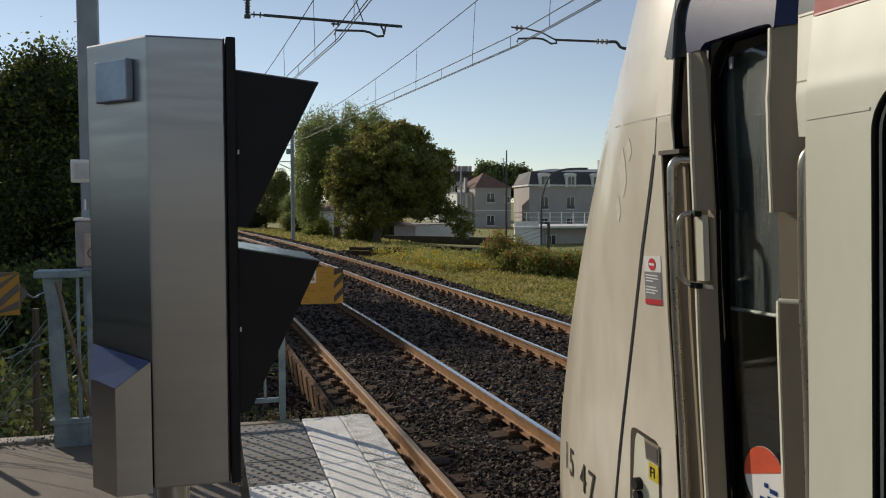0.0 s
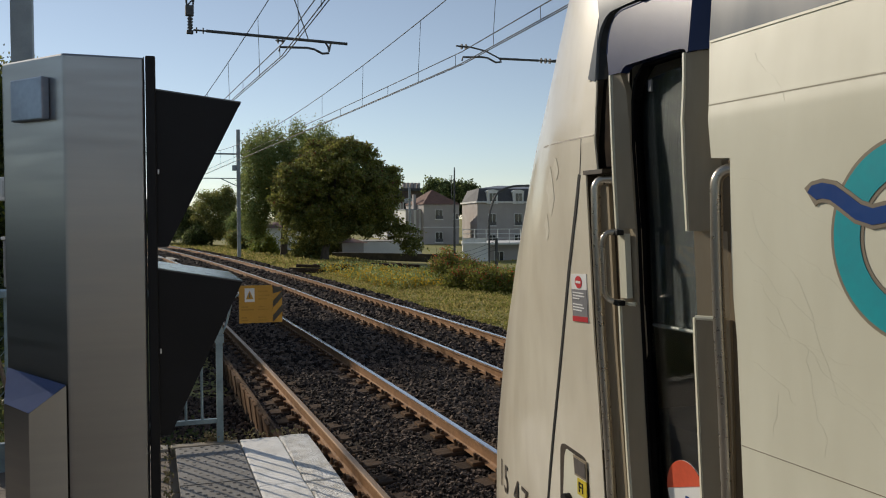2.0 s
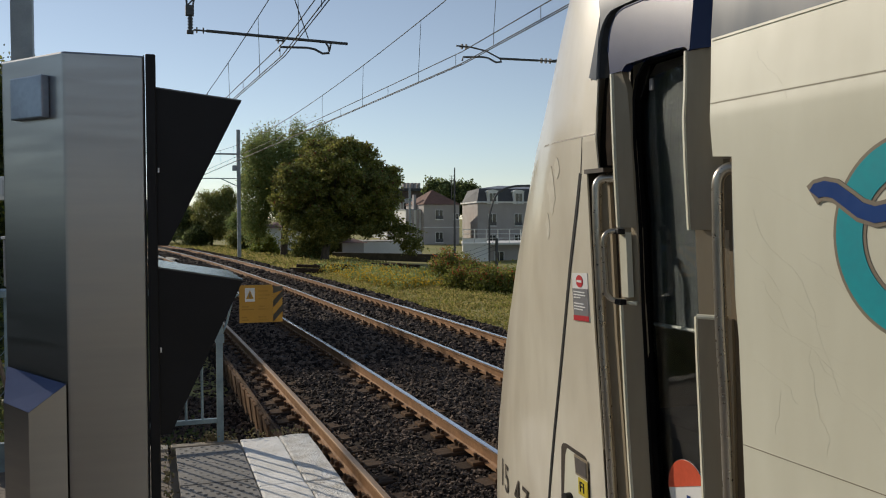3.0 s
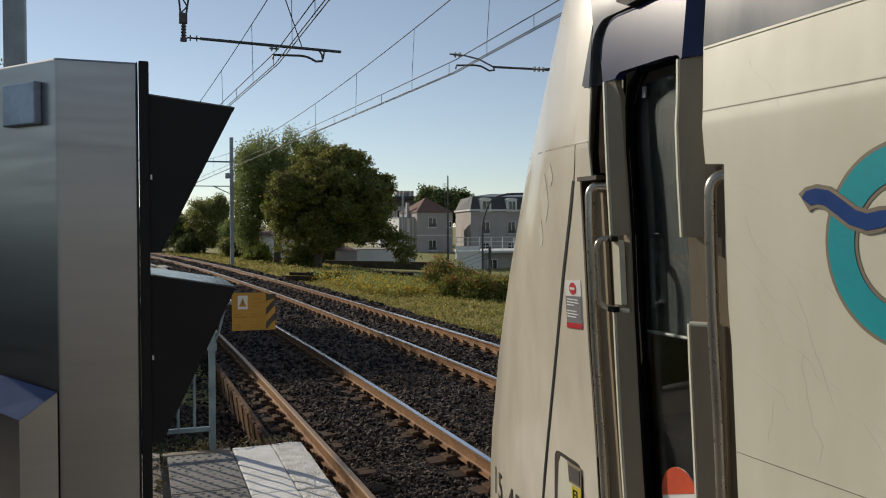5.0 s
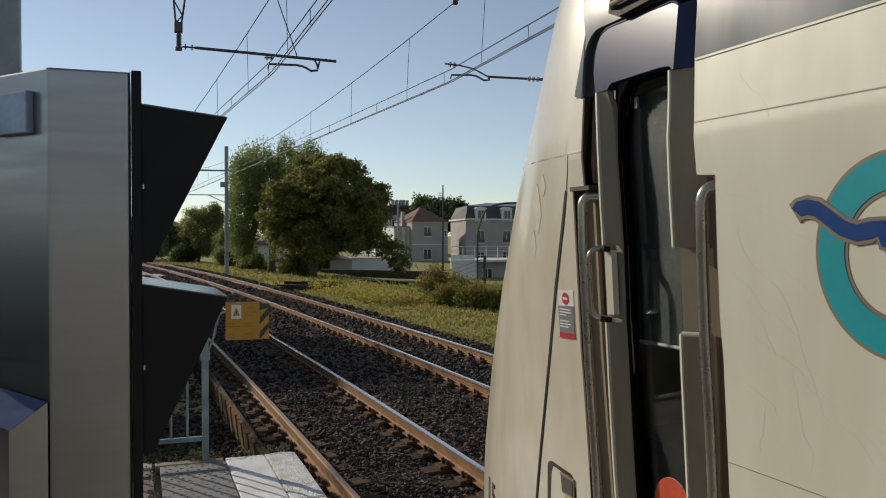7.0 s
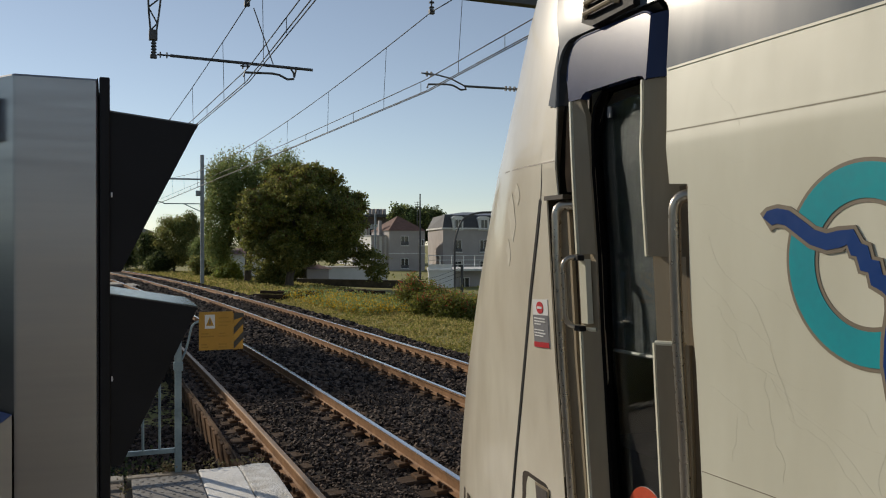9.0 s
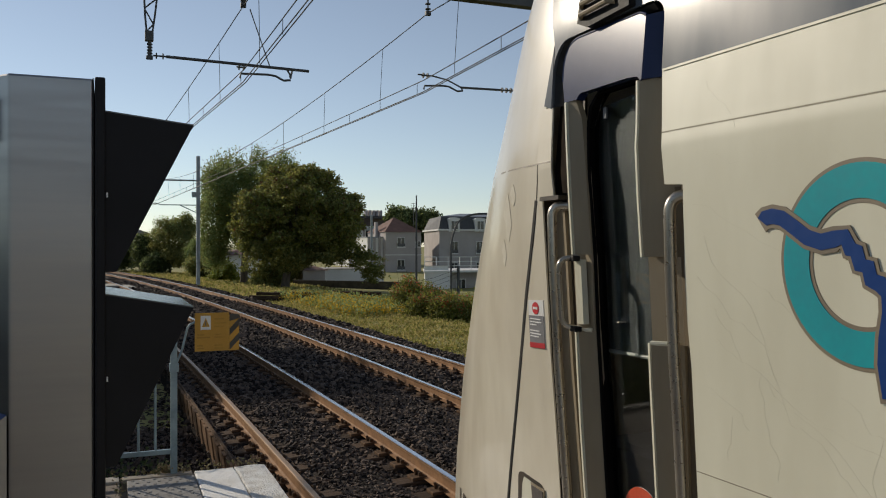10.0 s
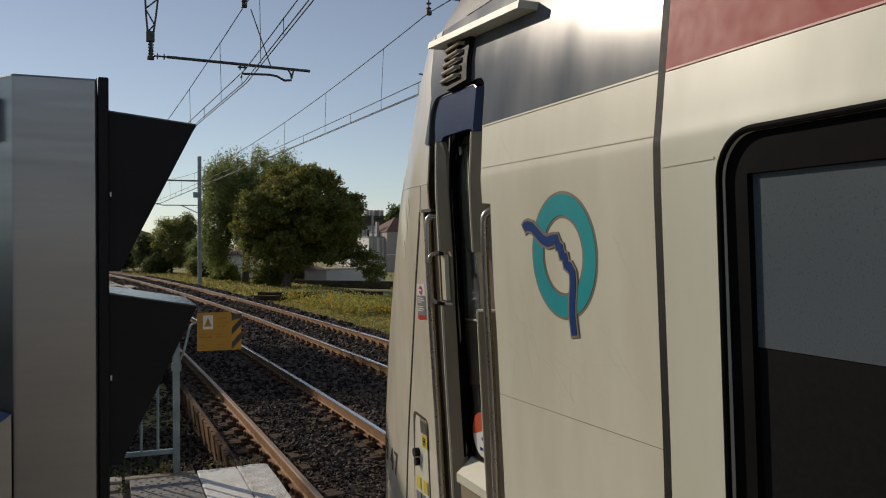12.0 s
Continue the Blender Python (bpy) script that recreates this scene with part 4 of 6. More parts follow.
    part("door_head", sheet(head_line + arc(2.012, 2.968, 0.032, 150, 90, 4) + [(2.05, 3.003), (2.28, 3.003)] + arc(2.29, 2.965, 0.038, 90, 30, 4) + [(2.33, 2.986)], 0.0, 0.03, LEVELS), BLUE, door, "glossy dark blue door head", smooth=True)
    part("head_edge", tube([skin(y, z, -0.003) for y, z in bent2(head_line[1:8])], 0.005, 8), BLUE, door, smooth=True)
    part("head_return", loft([(1.9775, 2.987, 0.0), (1.9775, 3.165, 0.0)], [(1.875, 2.987, -0.066), (1.875, 3.175, -0.066)]), BLUE, door)
    lip_up = [(2.388, 2.986), (2.372, 2.91), (2.352, 2.82), (2.341, 2.74), (2.336, 2.66), (2.329, 2.50)]
    in_up = [(2.335, 2.986, -0.006), (2.325, 2.93, -0.026), (2.314, 2.845, -0.036), (2.298, 2.745, -0.038), (2.290, 2.66, -0.038), (2.279, 2.50, -0.038)]
    part("left_stile", loft([(y - 0.011, z, -0.003) for y, z in lip_up], in_up, 0.02), PILLAR, door, "grey-beige stile, darkened by painted shade", smooth=True)
    part("stile_lip", loft([(y + 0.003, z, 0.003) for y, z in lip_up], [(y - 0.011, z, 0.006) for y, z in lip_up], 0.014), CREAM, door, smooth=True)
    part("left_stile", loft([(2.362, 2.50, -0.034), (2.358, 2.26, -0.034)], [(2.279, 2.50, -0.040), (2.277, 2.26, -0.040)], 0.02), PILLAR, door)
    part("stile_pad", loft([(2.337, 2.484, -0.010), (2.333, 2.282, -0.010)], [(2.302, 2.484, -0.012), (2.298, 2.282, -0.012)], 0.02), CREAM, door, "cream pad behind the handle")
    lip_dn = [(2.326, 2.262), (2.322, 2.10), (2.316, 1.95), (2.304, 1.78), (2.291, 1.63), (2.280, 1.40), (2.268, 0.98)]
    in_dn = [(2.277, 2.262, -0.042), (2.272, 2.10, -0.045), (2.268, 1.95, -0.045), (2.256, 1.78, -0.045), (2.245, 1.63, -0.045), (2.236, 1.40, -0.045), (2.224, 0.98, -0.045)]
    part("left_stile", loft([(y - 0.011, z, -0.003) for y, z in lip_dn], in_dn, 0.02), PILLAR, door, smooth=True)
    part("stile_lip", loft([(y + 0.003, z, 0.003) for y, z in lip_dn], [(y - 0.011, z, 0.006) for y, z in lip_dn], 0.014), CREAM, door, smooth=True)
    part("stile_step", tube([skin(2.326, 2.262, -0.007), skin(2.285, 2.264, -0.035)], 0.007, 8), CREAM, door, smooth=True)
    lip_r = [(1.995, 2.986), (1.986, 2.92), (1.980, 2.86), (1.976, 2.80), (1.968, 2.66), (1.961, 2.497)]
    part("right_stile", loft([(y - 0.004, z, -0.002) for y, z in lip_r], [(1.87, z, -0.072) for _, z in lip_r], 0.02), PILLAR, door, "grey-beige stile, darkened by painted shade", smooth=True)
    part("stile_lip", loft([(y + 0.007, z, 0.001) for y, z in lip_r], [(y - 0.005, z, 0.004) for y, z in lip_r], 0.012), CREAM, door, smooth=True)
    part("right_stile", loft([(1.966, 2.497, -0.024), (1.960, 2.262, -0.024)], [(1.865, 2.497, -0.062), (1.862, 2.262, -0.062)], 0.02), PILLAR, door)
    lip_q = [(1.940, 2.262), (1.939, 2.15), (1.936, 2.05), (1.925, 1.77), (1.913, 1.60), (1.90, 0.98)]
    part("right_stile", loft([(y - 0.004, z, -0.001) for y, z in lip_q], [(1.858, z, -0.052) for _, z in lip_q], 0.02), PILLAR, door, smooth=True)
    part("stile_lip", loft([(y + 0.007, z, 0.001) for y, z in lip_q], [(y - 0.005, z, 0.004) for y, z in lip_q], 0.012), CREAM, door, smooth=True)
    part("stile_step", tube([skin(1.940, 2.262, -0.004), skin(1.868, 2.264, -0.046)], 0.007, 8), CREAM, door, smooth=True)
    part("sill", loft([(2.225, 1.538, -0.002), (1.915, 1.538, -0.002)], [(2.225, 1.600, -0.075), (1.915, 1.600, -0.075)], 0.012), CREAM, door, "cream window sill")
    part("sill_front", loft([(2.225, 1.537, 0.0), (1.915, 1.537, 0.0)], [(2.225, 1.50, 0.0), (1.915, 1.50, 0.0)], 0.02), CREAM, door)
    part("lower_panel", sheet([(1.90, 0.98), (1.912, 1.50), (2.23, 1.50), (2.222, 0.98)], -0.02, 0.02), PILLAR, door)
    ring = [(2.245, 1.60), (2.282, 2.25), (2.284, 2.50), (2.305, 2.745), (2.325, 2.90), (2.318, 2.965), (2.28, 3.004), (2.05, 3.006), (2.0, 2.985), (1.985, 2.93), (1.965, 2.66), (1.95, 2.40), (1.935, 2.0), (1.918, 1.60)]
    part("gasket", loft([(y, z, -0.046) for y, z in ring], [(y - 0.004, z, -0.09) for y, z in ring], 0.004), FRAMEBLACK, door, "black window gasket")
    part("gasket_bead", tube([skin(y - 0.006, z, -0.050) for y, z in ring], 0.006, 8), FRAMEBLACK, door, smooth=True)
    g = part("window_glass", sheet([(2.25, 1.58), (2.285, 2.25), (2.325, 2.90), (2.28, 3.01), (2.0, 3.01), (1.94, 2.3), (1.912, 1.58)], -0.074, 0.005, (2.66, 2.77, 2.85)), GLASS, door, "dark cab window glass")
    g.visible_shadow = False
    part("sunshade", sheet([(2.292, 2.20), (2.302, 2.50), (2.314, 2.75), (2.326, 2.90), (2.325, 2.965), (2.02, 2.985), (1.965, 2.66), (1.93, 2.20)], -0.092, 0.004, (2.66, 2.77, 2.85)), SHADE, door, "ribbed blue-grey sunshade")
    part("shade_bar", tube([skin(2.27, 2.20, -0.09), skin(1.94, 2.205, -0.09)], 0.006, 8), mat("pale shade bar", (0.3, 0.3, 0.28), None, 8, 0.5), door)
    part("shade_clip", box(-1.318, -1.311, 2.245, 2.262, 2.92, 2.955, 0.002), GREYV, door)
    part("catch", tube([skin(2.045, 2.952, -0.07), skin(2.045, 2.952, -0.045)], 0.009, 10), STEEL, door)
    st = part("round_sticker", sheet(arc(2.10, 1.722, 0.094, 0, 348, 30), -0.072, 0.002), WHITE, door, "round white sticker with a red top")
    part("sticker_red", sheet(arc(2.10, 1.722, 0.0935, -8, 152, 18), -0.0705, 0.002), ORANGE, st)
    for z, y0, y1 in ((1.665, 2.06, 2.085), (1.69, 2.045, 2.075), (1.655, 2.095, 2.12), (1.70, 2.085, 2.10)):
        part("sticker_bar", sheet([(y0, z), (y0, z + 0.013), (y1, z + 0.013), (y1, z)], -0.0690, 0.002), NAVY, st)
    # interior seen through the glass
    part("cab_back_wall", box(-0.3, -0.25, 0.9, 2.6, 1.06, 3.5), DARK, tr)
    part("cab_desk", box(-1.15, -0.35, 2.15, 2.6, 1.4, 1.86, 0.05), mat("grey cab desk", (0.12, 0.12, 0.12), None, 5, 0.5), tr)
    part("cab_seat", box(-1.0, -0.5, 1.5, 1.9, 1.4, 2.2, 0.08), mat("blue-grey seat cloth", (0.06, 0.07, 0.09), None, 30, 0.9), tr)
    # grab rails
    part("grab_rail", tube(bent([skin(1.775, 2.655, -0.045), skin(1.822, 2.66, 0.008), skin(1.824, 2.45, 0.010), skin(1.822, 2.26, 0.010), skin(1.812, 2.05, 0.010), skin(1.802, 1.75, 0.010), skin(1.79, 1.05, 0.010)], 0.05, 8), 0.0155, 16), STEEL, tr, "worn tubular steel grab rail", smooth=True)
    part("grab_rail", tube(bent([skin(2.385, 2.655, -0.055), skin(2.436, 2.66, 0.008), skin(2.428, 2.5, 0.015), skin(2.415, 2.13, 0.016), skin(2.386, 1.76, 0.016), skin(2.372, 1.5, 0.016), skin(2.34, 1.05, 0.016)], 0.04, 8), 0.0155, 16), STEEL, tr, "worn tubular steel grab rail", smooth=True)
    part("door_handle", tube(bent([skin(2.315, 2.492, -0.01), skin(2.342, 2.487, 0.045), skin(2.337, 2.275, 0.045), skin(2.308, 2.268, -0.01)], 0.035, 8), 0.0085, 12), STEEL, door, "bent steel door handle", smooth=True)
    for z, y in ((2.487, 2.318), (2.268, 2.306)):
        part("handle_mount", box(-1.40, -1.375, y - 0.018, y + 0.016, z - 0.008, z + 0.009, 0.003), RUBBER, door)
    # label with the no-entry sign
    lab = part("safety_label", sheet([(2.638, 2.173), (2.644, 2.338), (2.531, 2.344), (2.526, 2.18)], 0.002, 0.003, (), 0.04), WHITE, tr, "safety label with a no-entry sign")
    part("label_grey", sheet([(2.636, 2.19), (2.641, 2.285), (2.53, 2.29), (2.527, 2.196)], 0.0035, 0.002, (), 0.04), GREYV, lab)
    part("label_red", sheet([(2.637, 2.174), (2.638, 2.192), (2.527, 2.198), (2.526, 2.18)], 0.004, 0.002, (), 0.04), SIGNRED, lab)
    dot = part("no_entry_disc", sheet(arc(2.587, 2.313, 0.0245, 0, 345, 23, 0.021), 0.0038, 0.002), SIGNRED, lab)
    part("no_entry_bar", sheet([(2.604, 2.309), (2.604, 2.317), (2.57, 2.317), (2.57, 2.309)], 0.005, 0.002), WHITE, dot)
    for k, (z, y1) in enumerate(((2.275, 2.55), (2.265, 2.545), (2.255, 2.58), (2.235, 2.56), (2.225, 2.55), (2.215, 2.565))):
        part("label_bar", sheet([(2.63, z - 0.002), (2.63, z + 0.002), (y1, z + 0.003), (y1, z - 0.001)], 0.005, 0.002), WHITE, lab)
    # hatch low on the nose
    ring_out = [(2.56, 1.0), (2.556, 1.66)] + arc(2.60, 1.67, 0.035, 180, 90, 4)[::1] + [(2.73, 1.712)] + arc(2.745, 1.68, 0.03, 90, 0, 4) + [(2.80, 1.3), (2.82, 1.0)]
    hatch = part("hatch_recess", sheet(ring_out, 0.0015, 0.003, (1.2, 1.4, 1.6), 0.06), DARKBROWN, tr, "hatch with keys and small labels")
    ring_in = [(2.57, 1.0), (2.568, 1.655)] + [(2.60, 1.69), (2.72, 1.698), (2.735, 1.67), (2.785, 1.3), (2.805, 1.0)]
    part("hatch_panel", sheet(ring_in, 0.004, 0.003, (1.2, 1.4, 1.6), 0.06), CREAM, hatch)
    part("hatch_frame", sheet([(2.562, 1.624), (2.562, 1.692), (2.662, 1.694), (2.652, 1.624)], 0.006, 0.004, (), 0.03), PILLAR, hatch)
    part("hatch_window", sheet([(2.570, 1.632), (2.570, 1.684), (2.652, 1.686), (2.644, 1.632)], 0.0085, 0.003, (), 0.03), mat("dull brown-grey pane", (0.11, 0.095, 0.085), None, 6, 0.5), hatch)
    yl = part("yellow_label", sheet([(2.562, 1.562), (2.562, 1.620), (2.628, 1.620), (2.630, 1.562)], 0.008, 0.003, (), 0.03), YELLOW, hatch)
    text_on_skin("FI", 2.620, 1.573, 0.052, yl, RUBBER, lift=0.009)
    part("lock", tube([skin(2.70, 1.52, 0.0), skin(2.70, 1.52, 0.03)], 0.022, 14), RUBBER, hatch)
    part("lock", tube([skin(2.70, 1.475, 0.0), skin(2.70, 1.475, 0.025)], 0.02, 14), RUBBER, hatch)
    for y in (2.71, 2.61):
        part("yellow_label", sheet([(y - 0.03, 1.34), (y - 0.03, 1.40), (y + 0.03, 1.40), (y + 0.03, 1.34)], 0.008, 0.003, (), 0.04), YELLOW, hatch)
        part("hatch_window", sheet([(y - 0.035, 1.27), (y - 0.035, 1.325), (y + 0.035, 1.325), (y + 0.035, 1.27)], 0.01, 0.004, (), 0.04), GREYV, hatch)
    for c, y, z in (("1", 3.65, 1.285), ("5", 3.54, 1.285), ("4", 3.345, 1.283), ("7", 3.225, 1.283)):
        text_on_skin(c, y, z, 0.18, tr, DARKBROWN)
    # vent grille and rain gutter over the door
    v = part("vent_grille", sheet([(2.03, 3.205), (2.06, 3.42), (2.14, 3.455), (2.30, 3.45), (2.31, 3.22), (2.25, 3.195)], 0.025, 0.04, (3.28,)), RUBBER, tr, "black vent grille")
    for k in range(6):
        z = 3.235 + k * 0.034
        part("slat", tube([skin(2.29, z - 0.004, 0.022), skin(2.27, z, 0.04), skin(2.12, z + 0.004, 0.042), skin(2.10, z, 0.025)], 0.008, 8), PILLAR, v)
    part("rain_gutter", band([(1.50, 3.37), (1.8, 3.389), (2.1, 3.407), (2.42, 3.427)], 0.028, 0.08, 0.085), CREAM, tr, "projecting cream rain gutter")
    part("side_triangle", sheet([(2.478, 2.98), (2.488, 3.19), (2.528, 2.996)], 0.003, 0.004), BLUEGREY, tr)
    build_emblem(tr)
    build_cracks(tr)
    leaf = build_leaf(tr)
    return tr, leaf


def build_emblem(tr):
    cy, cz = 1.240, 2.490
    em = part("emblem_outline", sheet_ring(cy, cz, 0.121, 0.2085, 0.0012), OUTLINE, tr, "round teal emblem crossed by a navy band")
    part("emblem_ring", sheet_ring(cy, cz, 0.130, 0.200, 0.0024), TEAL, em)
    line = [(1.505, 2.578), (1.492, 2.588), (1.468, 2.592), (1.44, 2.587), (1.405, 2.566), (1.372, 2.545), (1.335, 2.535), (1.300, 2.541), (1.275, 2.545), (1.262, 2.520), (1.248, 2.517), (1.240, 2.490), (1.222, 2.487),
            (1.216, 2.462), (1.196, 2.455), (1.178, 2.437), (1.176, 2.40), (1.186, 2.35), (1.190, 2.30), (1.178, 2.23)]
    part("emblem_band_edge", band(line, 0.052, 0.0036, 0.003), OUTLINE, em)
    part("emblem_band", band([(1.497, 2.580)] + line[1:-1] + [(1.181, 2.238)], 0.034, 0.0048, 0.003), NAVY, em)


def sheet_ring(cy, cz, r0, r1, out, n=64):
    bm = bmesh.new()
    rows = []
    for k in range(n):
        a = 2 * math.pi * k / n
        rows.append([bm.verts.new(skin(cy + r * math.cos(a), cz + r * math.sin(a), o)) for r, o in ((r0, out), (r1, out), (r1, -0.002), (r0, -0.002))])
    for k in range(n):
        a, b = rows[k], rows[(k + 1) % n]
        for i in range(4):
            bm.faces.new((a[i], a[(i + 1) % 4], b[(i + 1) % 4], b[i]))
    return bm


def build_cracks(tr):
    """Hairline cracks in the paint: short crooked lines."""
    rnd = random.Random(5)
    starts = [(1.74, 2.63), (1.70, 2.55), (1.73, 2.45), (1.70, 2.38), (1.66, 2.30), (1.60, 2.24), (1.72, 2.18), (1.50, 2.22), (1.30, 2.22), (1.05, 2.28), (1.56, 2.45), (1.12, 2.93), (1.46, 2.15), (1.70, 2.93), (1.66, 2.75), (1.30, 2.72), (0.95, 2.55), (1.0, 2.2)]
    starts = [(y, z, -rnd.uniform(0.6, 1.0), -rnd.uniform(0.15, 0.75)) for y, z in starts] + [(1.52, 2.24, -0.25, -0.8), (1.20, 2.16, -0.1, -0.9), (1.62, 2.12, 0.2, -0.9)]
    for y, z, dy, dz in starts:
        pts, n = [(y, z)], rnd.randint(4, 8) if z > 2.68 else rnd.randint(8, 17)
        for _ in range(n):
            dy, dz = dy + rnd.uniform(-0.12, 0.12), dz + rnd.uniform(-0.14, 0.14)
            y, z = y + (dy + rnd.uniform(-0.5, 0.5)) * 0.03, z + (dz + rnd.uniform(-0.4, 0.4)) * 0.03
            if not (0.78 < y < 1.75 and 2.0 < z < 2.98):
                break
            pts.append((y, z))
        if len(pts) > 3:
            part("paint_crack", band(pts, 0.0004, 0.0003, 0.002), mat("crack filler", (0.60, 0.575, 0.45), (0.52, 0.50, 0.39), 5, 0.4, coat=0.4), tr)


def build_leaf(tr):
    """The sliding passenger door that closes along the outside of the car."""
    lf = new("sliding_door")
    lf.parent = tr
    lf["label"] = "pale sliding passenger door with a black-framed window and red head"
    o = 0.05
    y1, y0 = 0.643, -0.06
    wy1, wz1, wz0 = 0.424, 2.779, 1.45
    # four sheets round the window
    part("leaf_front", sheet([(y1, 1.02), (y1, 2.963), (wy1 - 0.006, 2.963), (wy1 - 0.006, 1.02)], o, 0.035, LEVELS), DOORLEAF, lf, smooth=True)
    part("leaf_top", sheet([(wy1 - 0.006, wz1 - 0.006), (wy1 - 0.006, 2.963), (y0, 2.963), (y0, wz1 - 0.006)], o, 0.035, LEVELS), DOORLEAF, lf, smooth=True)
    part("leaf_foot", sheet([(wy1 - 0.006, 1.02), (wy1 - 0.006, wz0 + 0.006), (y0, wz0 + 0.006), (y0, 1.02)], o, 0.035, LEVELS), DOORLEAF, lf, smooth=True)
    part("leaf_corner", sheet([(wy1 - 0.006, wz1 - 0.006), (wy1 - 0.12, wz1 - 0.006)] + arc(wy1 - 0.105, wz1 - 0.105, 0.099, 90, 0, 8), o, 0.035, LEVELS), DOORLEAF, lf, smooth=True)
    part("leaf_head", sheet([(y1, 2.966), (y1, 3.42), (y0, 3.42), (y0, 2.966)], o, 0.035, LEVELS), RED, lf, "faded red door head")
    part("leaf_bead", band([(y1 - 0.005, 2.722), (0.44, 2.726)], 0.006, o + 0.002), DOORLEAF, lf)
    part("leaf_bead", band([(y1 - 0.005, 2.968), (y0, 2.968)], 0.005, o + 0.002), mat("pink worn edge", (0.6, 0.3, 0.27), None, 9, 0.5), lf)
    part("edge_seal", sheet([(y1 + 0.001, 1.02), (y1 + 0.001, 3.42), (y1 + 0.012, 3.42), (y1 + 0.012, 1.02)], o - 0.012, 0.02, LEVELS), mat("pale edge strip", (0.5, 0.48, 0.42), None, 5, 0.5), lf)
    out = [(wy1, wz0), (wy1, wz1 - 0.105)] + arc(wy1 - 0.105, wz1 - 0.105, 0.105, 0, 90, 8)[1:] + [(y0, wz1)]
    fr = part("window_frame", sheet(out + [(y0, 2.682)] + [(0.347, 2.682), (0.347, 1.55), (y0, 1.55), (y0, wz0)], o - 0.012, 0.02, LEVELS), FRAMEBLACK, lf, "thick black rubber window frame")
    part("frame_bead", tube([skin(y, z, o + 0.001) for y, z in out], 0.008, 8), FRAMEBLACK, fr, smooth=True)
    part("upper_pane", sheet([(0.345, 2.295), (0.345, 2.681), (y0, 2.681), (y0, 2.295)], o - 0.026, 0.005, (2.35,)), TINT, lf, "blue-grey tinted upper pane")
    part("lower_pane", sheet([(0.345, 1.552), (0.345, 2.293), (y0, 2.293), (y0, 1.552)], o - 0.028, 0.005, (1.8, 2.0)), mat("near-black lower pane", (0.012, 0.012, 0.012), None, 60, 0.6, spec=0.05, fine=300), lf, "near-black lower pane")
    return lf


def motions():
    travel = ((0.0, 0.0), (10.0, 0.003), (10.25, 0.008), (10.5, 0.024), (10.75, 0.072), (11.0, 0.161), (11.25, 0.305), (11.5, 0.51), (11.75, 0.80), (12.0, 1.163))
    walk(train, [(t, pose(0, d, 0)) for t, d in travel])
    slide = ((0.0, 1.122), (0.1, 1.066), (0.2, 1.011), (0.3, 0.958), (0.4, 0.905), (0.5, 0.843), (0.6, 0.782), (1.0, 0.49), (1.4, 0.21), (1.7, 0.045), (2.0, 0.0), (12.0, 0.0))
    walk(train_leaf, [(t, pose(0, d, 0)) for t, d in slide])


# ---- overhead line ----
GY = 17.6


